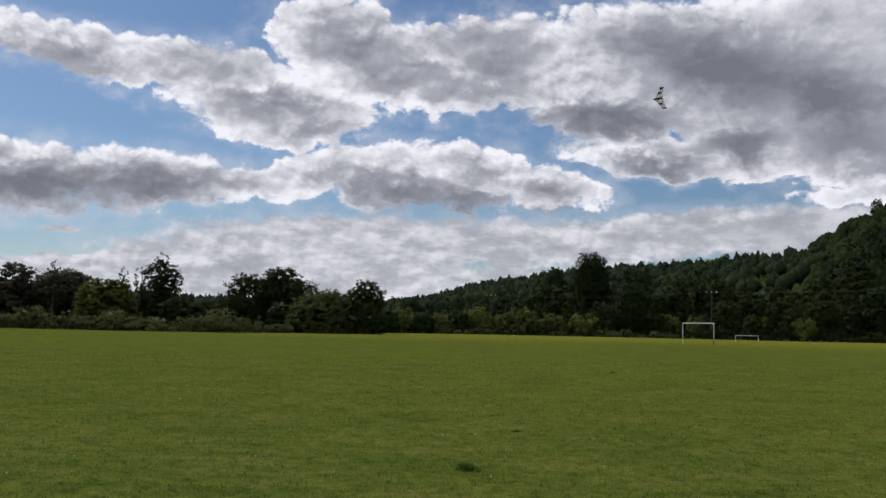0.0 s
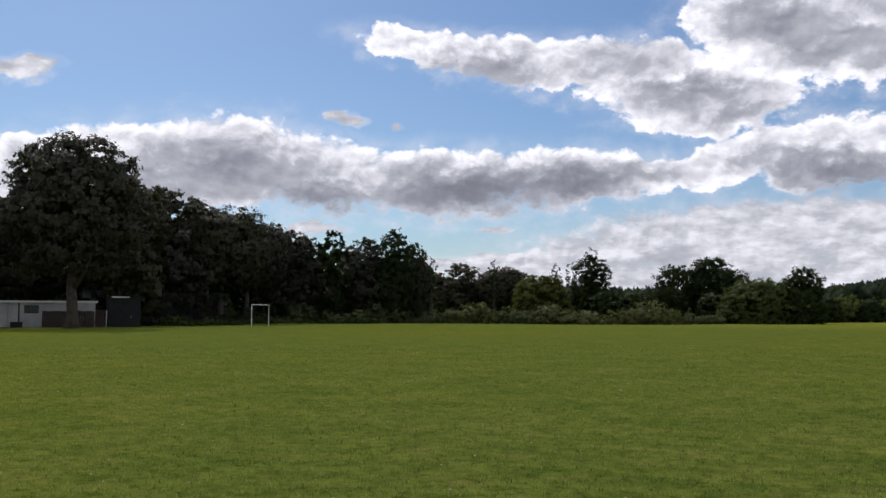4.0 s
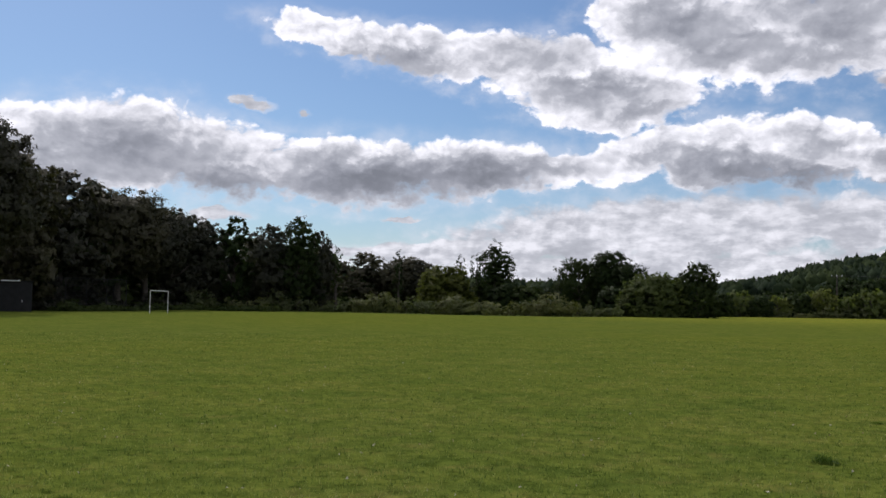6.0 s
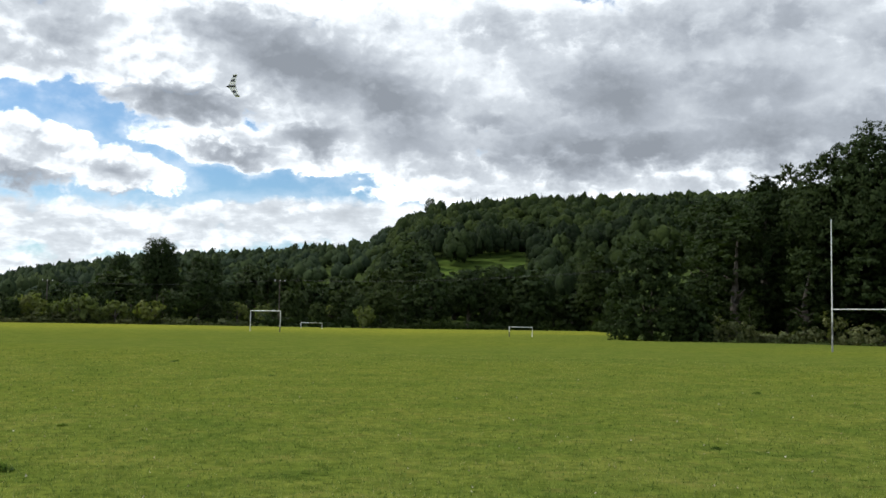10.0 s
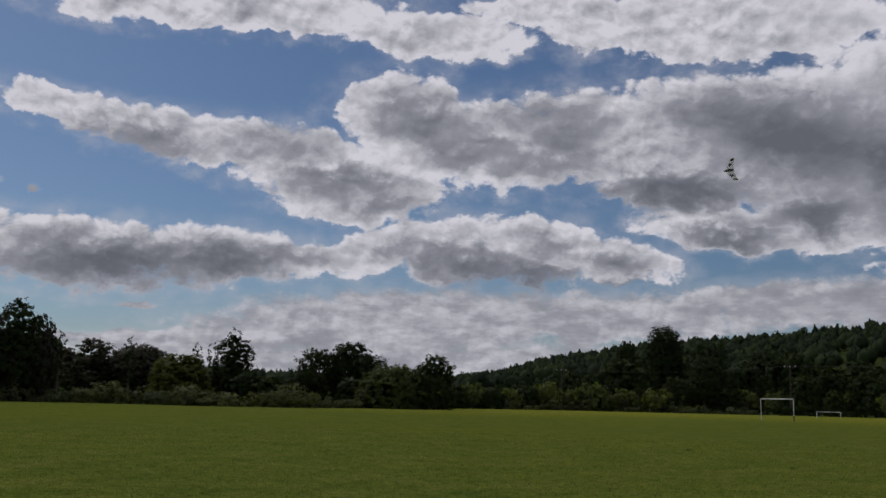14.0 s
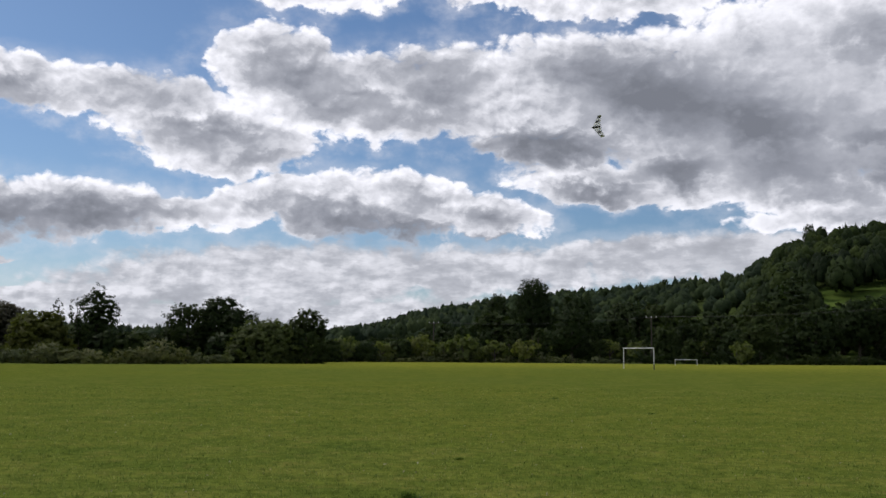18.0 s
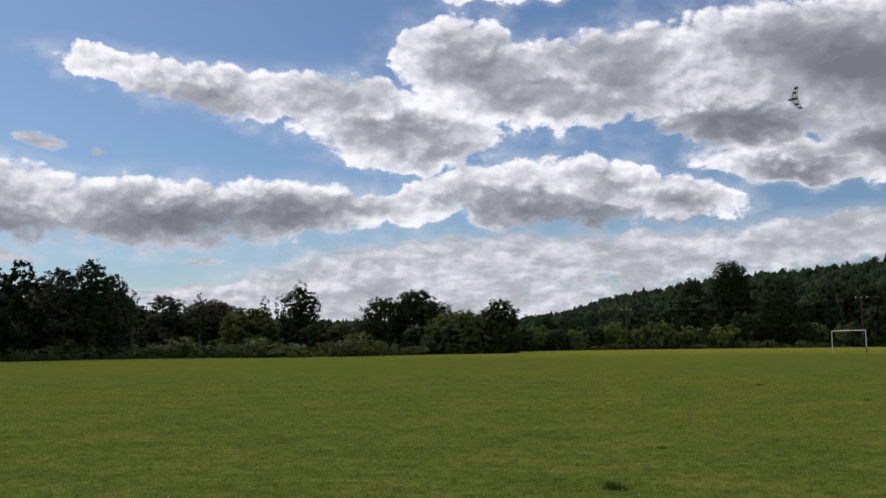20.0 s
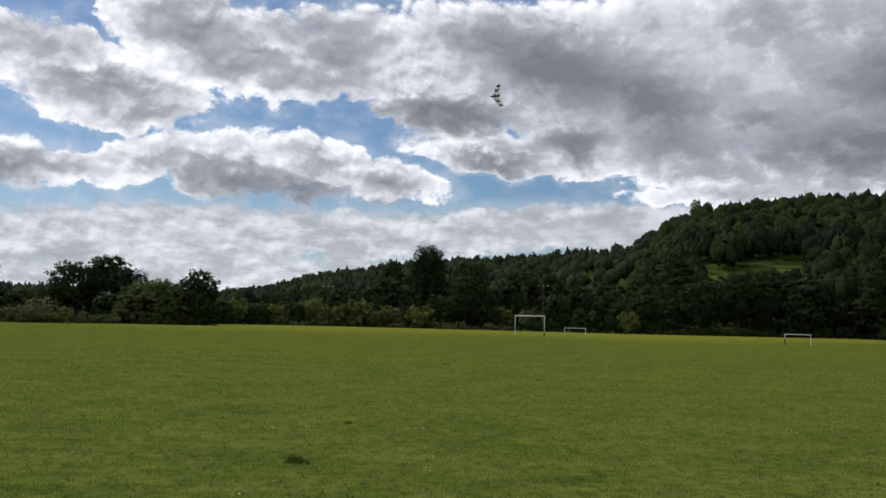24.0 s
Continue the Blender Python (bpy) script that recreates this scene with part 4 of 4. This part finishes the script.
def store_shed():
    shed = thing("store_shed", YARD @ pose(9.9, -0.6, 0), "dark tall store shed with a pale roof edge", "shed")
    part("body", box_bm(0, 3.2, 0, 4.0, -0.2, 3.15), DARK_METAL, shed)
    part("roof", box_bm(-0.12, 3.3, -0.12, 4.1, 3.153, 3.22), DARK_METAL, shed)
    part("roof_edge", box_bm(0.15, 2.0, -0.17, -0.125, 3.14, 3.27), PALE_TRIM, shed)
    door = part("door", box_bm(0.5, 2.4, -0.04, -0.003, 0.0, 2.4), DARK_METAL, shed)
    part("handle", box_bm(2.2, 2.25, -0.09, -0.043, 1.0, 1.2), PALE_TRIM, door)


def grey_house():
    house = thing("grey_house", YARD @ pose(8.0, 12, 0), "plain grey rendered building behind the hut", "house")
    part("wall", box_bm(0, 2.4, 0, 6, -0.2, 4.2), GREY_WALL, house)
    part("roof", box_bm(-0.2, 2.6, -0.2, 6.2, 4.203, 4.35, 0.03), DARK_METAL, house)


def white_post():
    post = thing("marker_post", YARD @ pose(9.55, -1.0, 0), "slim white marker post beside the shed", "post")
    part("shaft", tube_bm([(0, 0, -0.2), (0, 0, 1.75)], [0.05, 0.05], 8), WHITE_PAINT, post)
    part("cap", tube_bm([(0, 0, 1.752), (0, 0, 1.8)], [0.065, 0.03], 8), WHITE_PAINT, post)


def ball_fence():
    """The tall dark net behind the goal, hung between posts."""
    a, b = polar(41.7, 122), polar(37.4, 128)
    a.z, b.z = float(land(41.7, 122)), float(land(37.4, 128))
    fence = thing("ball_stop_fence", Matrix.Translation(a), "tall dark ball-stop fence with green netting", "fence")
    along = b - a
    for i in range(5):
        p = along * (i / 4)
        part("post", tube_bm([p + Vector((0, 0, -0.3)), p + Vector((0, 0, 3.9))], [0.06, 0.05], 8), DARK_METAL, fence)
    part("top_rail", tube_bm([Vector((0, 0, 3.85)), along + Vector((0, 0, 3.85))], [0.035, 0.035], 6), DARK_METAL, fence)
    bm, n_up, n_on = bmesh.new(), 16, 40
    for i in range(n_up + 1):
        z = Vector((0, 0, 0.05 + 3.75 * i / n_up))
        tube_bm([z, along + z], [0.012, 0.012], 3, bm)
    for i in range(n_on + 1):
        p = along * (i / n_on)
        tube_bm([p, p + Vector((0, 0, 3.8))], [0.012, 0.012], 3, bm)
    part("net", bm, DARK_METAL, fence, "dark green square-meshed net")


club_hut(), storage_box(), store_shed(), grey_house(), white_post(), ball_fence()
board_fence(3.2, 8.4, -1.3, 1.7, "dark reddish board fence before the hut")
board_fence(8.45, 9.45, -1.2, 1.75, "short dark board fence beside the shed")


# ---- poles and wires ----
def power_pole(az, r, high, label):
    p = polar(az, r, float(land(az, r)))
    pole = thing("power_pole", Matrix.Translation(p) @ pose(0, 0, 0, 0, 0, az), label, "pole", "power poles")
    part("shaft", tube_bm([(0, 0, -0.5), (0, 0, high)], [0.16, 0.11], 10), BARK, pole)
    arm = part("crossarm", box_bm(-1.1, 1.1, -0.2, -0.1, high - 0.35, high - 0.22), BARK, pole)
    for x in (-1.0, 0.0, 1.0):
        part("insulator", tube_bm([(x, -0.15, high - 0.22), (x, -0.15, high - 0.12), (x, -0.15, high + 0.05)], [0.07, 0.09, 0.05], 8), PALE_TRIM, arm, "pale ceramic insulator")
    return pole.matrix_basis @ Vector((0, -0.15, high + 0.02))


TOPS = [power_pole(-2.9, 222, 8.9, "weathered wooden power pole among the far trees"), power_pole(-15.58, 203, 9.6, "wooden power pole with a crossarm behind the goal"), power_pole(-37.6, 135, 8.0, "weathered wooden power pole among the far trees")]
for a, b in zip(TOPS, TOPS[1:]):
    span = [a.lerp(b, t / 12) - Vector((0, 0, 1.0 * (1 - (t / 6 - 1) ** 2))) for t in range(13)]
    for side in (-1.0, 1.0):
        across = (b - a).cross(Vector((0, 0, 1))).normalized() * side
        line = thing("power_line", Matrix.Translation(a), "thin dark overhead power line between poles", "wire", "power lines")
        part("cable", tube_bm([p - a + across for p in span], [0.012] * 13, 5), WIRE, line)


# ---- the model aircraft, high over the field ----
def flying_wing():
    FOAM = plain_material("white_foam", (0.6, 0.6, 0.55), (0.78, 0.78, 0.72), 6.0, 0.6)
    BLACK = plain_material("black_tape", (0.02, 0.02, 0.02), (0.05, 0.05, 0.05), 6.0, 0.5)
    at = polar(-12.59, 43.0 * math.cos(radians(13.3)), EYE + 43.0 * math.sin(radians(13.3)))
    plane = thing("model_aircraft", Matrix.Translation(at) @ pose(0, 0, 0, 0, 0, -12.6) @ pose(0, 0, 0, 78, 0, 0) @ pose(0, 0, 0, 0, 0, 8), "white and black radio-controlled flying wing in the air", "model aircraft")

    def slab(points, z0, z1):
        bm = bmesh.new()
        low = [bm.verts.new((x, y, z0)) for x, y in points]
        high = [bm.verts.new((x * 0.98 + 0.004, y * 0.985, z1)) for x, y in points]
        bm.faces.new(low[::-1]), bm.faces.new(high)
        for i in range(len(points)):
            j = (i + 1) % len(points)
            bm.faces.new((low[i], low[j], high[j], high[i]))
        return bm

    for side in (1, -1):
        wing = part("wing", slab([(-0.17, 0.02 * side), (0.1, 0.49 * side), (0.26, 0.49 * side), (0.16, 0.02 * side)][::side], -0.012, 0.014), FOAM, plane)
        part("wing_patch", slab([(-0.03, 0.22 * side), (0.03, 0.32 * side), (0.17, 0.3 * side), (0.1, 0.2 * side)][::side], 0.0175, 0.02), BLACK, wing, "black tape patch")
        part("tip_patch", slab([(0.08, 0.42 * side), (0.11, 0.485 * side), (0.25, 0.48 * side), (0.23, 0.42 * side)][::side], 0.0175, 0.02), BLACK, wing, "black tape patch")
        part("winglet", box_bm(0.11, 0.28, 0.492 * side - 0.006, 0.492 * side + 0.006, -0.03, 0.1, 0.004), FOAM, plane)
    part("pod", tube_bm([(-0.24, 0, 0.01), (-0.18, 0, 0.015), (0.0, 0, 0.02), (0.17, 0, 0.02)], [0.012, 0.04, 0.05, 0.025], 10), BLACK, plane, "dark slim body pod", True)
    part("propeller", box_bm(0.18, 0.188, -0.1, 0.1, 0.01, 0.03, 0.002), BLACK, plane)


flying_wing()


# ---- grass ----
def blade_material():
    m, n, shader = material("grass_blades", 0.9)
    geo = n.tree.nodes.new("ShaderNodeNewGeometry")
    patch, clump = n.noise(geo.outputs["Position"], 0.5, 4.0, 0.6), n.noise(geo.outputs["Position"], 1.9, 5.0, 0.68)
    fac = n.math("ADD", n.math("MULTIPLY", geo.outputs["Random Per Island"], 0.7), n.math("MULTIPLY_ADD", patch, 0.8, -0.3))
    fac = n.math("ADD", fac, n.math("MULTIPLY_ADD", clump, -0.5, 0.3))
    weeds = n.smooth(n.noise(geo.outputs["Position"], 7.0, 3.0, 0.6), 0.56, 0.66)
    fac = n.math("SUBTRACT", fac, n.math("MULTIPLY", weeds, 0.55), clamp=True)
    colour = n.ramp(fac, (0.0, (0.05, 0.085, 0.016)), (0.3, (0.125, 0.178, 0.034)), (0.55, (0.185, 0.24, 0.05)), (0.85, (0.27, 0.29, 0.08)), (1.0, (0.4, 0.36, 0.18)))
    n.link(colour, shader.inputs["Base Color"])
    shader.inputs["Specular IOR Level"].default_value = 0.1
    glow = n.tree.nodes.new("ShaderNodeBsdfTranslucent")
    n.link(colour, glow.inputs[0])
    mixed = n.tree.nodes.new("ShaderNodeMixShader")
    mixed.inputs[0].default_value = 0.5
    n.link(shader.outputs[0], mixed.inputs[1]), n.link(glow.outputs[0], mixed.inputs[2])
    n.link(mixed.outputs[0], n.tree.nodes["Material Output"].inputs[0])
    return m


BLADES = blade_material()


def blades(rng, at, long, wide, splay):
    """Bent blades, two triangles each, rising from the points."""
    k = len(at)
    a, lean = rng.uniform(0, 2 * math.pi, k), rng.uniform(0.1, splay, k)
    out = np.stack([np.cos(a), np.sin(a), np.zeros(k)], -1)
    side = np.stack([-np.sin(a), np.cos(a), np.zeros(k)], -1)
    h, w = (long * rng.uniform(0.5, 1.3, k))[:, None], (wide * rng.uniform(0.6, 1.3, k))[:, None]
    up = np.array([0, 0, 1.0])
    tip = at + out * h * lean[:, None] + up * h * np.sqrt(np.maximum(1 - lean[:, None] ** 2, 0.1))
    mid = at + out * h * lean[:, None] * 0.35 + up * h * 0.55
    verts = np.stack([at - side * w, mid + side * w * 0.8, tip, mid - side * w * 0.8], 1).reshape(-1, 3)
    return verts, np.arange(4 * k).reshape(-1, 4)


def make_grass():
    rng = np.random.default_rng(71)
    verts, quads, at = [], [], 0
    k = 150000
    low, high = 4.5 ** -0.2, 48.0 ** -0.2
    r = (low + rng.uniform(0, 1, k) * (high - low)) ** -5.0
    a = np.radians(rng.uniform(-62, 58, k))
    order = np.argsort(r)
    p = np.stack([-r * np.sin(a), r * np.cos(a), np.full(k, -0.004)], -1)[order]
    for band in np.array_split(p, 12):
        far = float(np.linalg.norm(band[:, :2], axis=1).mean())
        v, q = blades(rng, band, 0.04 + 0.0003 * far, 0.0022 + 0.00045 * far, 0.9)
        verts.append(v), quads.append(q + at)
        at += len(v)
    ob = new("grass", np_mesh("grass", np.concatenate(verts), None, np.concatenate(quads), (BLADES,)))
    tagged(ob, "short mown green grass with dry blades", "grass", kind="stuff")


make_grass()

SPECK = plain_material("dry_leaf_specks", (0.30, 0.24, 0.12), (0.6, 0.58, 0.5), 0.9, 0.9)


def make_specks():
    """Small pale leaves and clover heads strewn on the grass."""
    rng = np.random.default_rng(72)
    k = 420
    r, a = 5.0 + 24 * rng.uniform(0, 1, k) ** 1.6, np.radians(rng.uniform(-60, 56, k))
    p = np.stack([-r * np.sin(a), r * np.cos(a), rng.uniform(0.02, 0.05, k)], -1)
    v, q, nrm = leaf_sprays(rng, p, np.tile(np.array([0, 0, 0.6]), (k, 1)), 0.013, 0.6)
    tagged(new("leaf_litter", np_mesh("leaf_litter", v, q, None, (SPECK,))), "small pale dry leaves and clover heads in the grass", "leaf litter", kind="stuff")


make_specks()

TUFT_LEAF = leaf_material("tuft_leaves", (0.045, 0.08, 0.018), (0.10, 0.145, 0.034), 0.4)


def grass_tuft(az, r, wide, high, seed):
    rng = np.random.default_rng(seed)
    k = 240
    c = rng.normal(0, 0.16, (9, 2)) * wide
    p = c[rng.integers(9, size=k)] + rng.normal(0, 0.09, (k, 2)) * wide
    v, f = blades(rng, np.stack([p[:, 0], p[:, 1] * 0.8, np.full(k, -0.005)], -1), high, 0.005, 0.98)
    centre = np.repeat(np.hypot(p[:, 0], p[:, 1]) / (0.5 * wide), 4)
    v[:, 2] *= np.clip(1.15 - centre, 0.25, 1.1)
    ob = new("grass_tuft", np_mesh("grass_tuft", v, None, f, (TUFT_LEAF,)))
    ob.location = polar(az, r)
    tagged(ob, "dark coarse grass tuft on the mown field", "grass tuft", "grass tufts on the field")


for index, (az, r, wide, high) in enumerate([(-1.53, 10.87, 0.46, 0.11), (-4.5, 15.0, 0.3, 0.045), (-10.1, 35.8, 0.7, 0.09), (-15.5, 27.5, 0.4, 0.06), (-43.4, 24.9, 0.4, 0.07), (-41.4, 13.4, 0.3, 0.05)]):
    grass_tuft(az, r, wide, high, 90 + index)

edge_post = thing("marker_post", Matrix.Translation(polar(-35.3, 150)), "pale thin marker post at the field's corner", "post")
part("shaft", tube_bm([(0, 0, -0.2), (0, 0, 2.3)], [0.06, 0.055], 8), WHITE_PAINT, edge_post)
part("cap", tube_bm([(0, 0, 2.302), (0, 0, 2.36)], [0.075, 0.03], 8), WHITE_PAINT, edge_post)
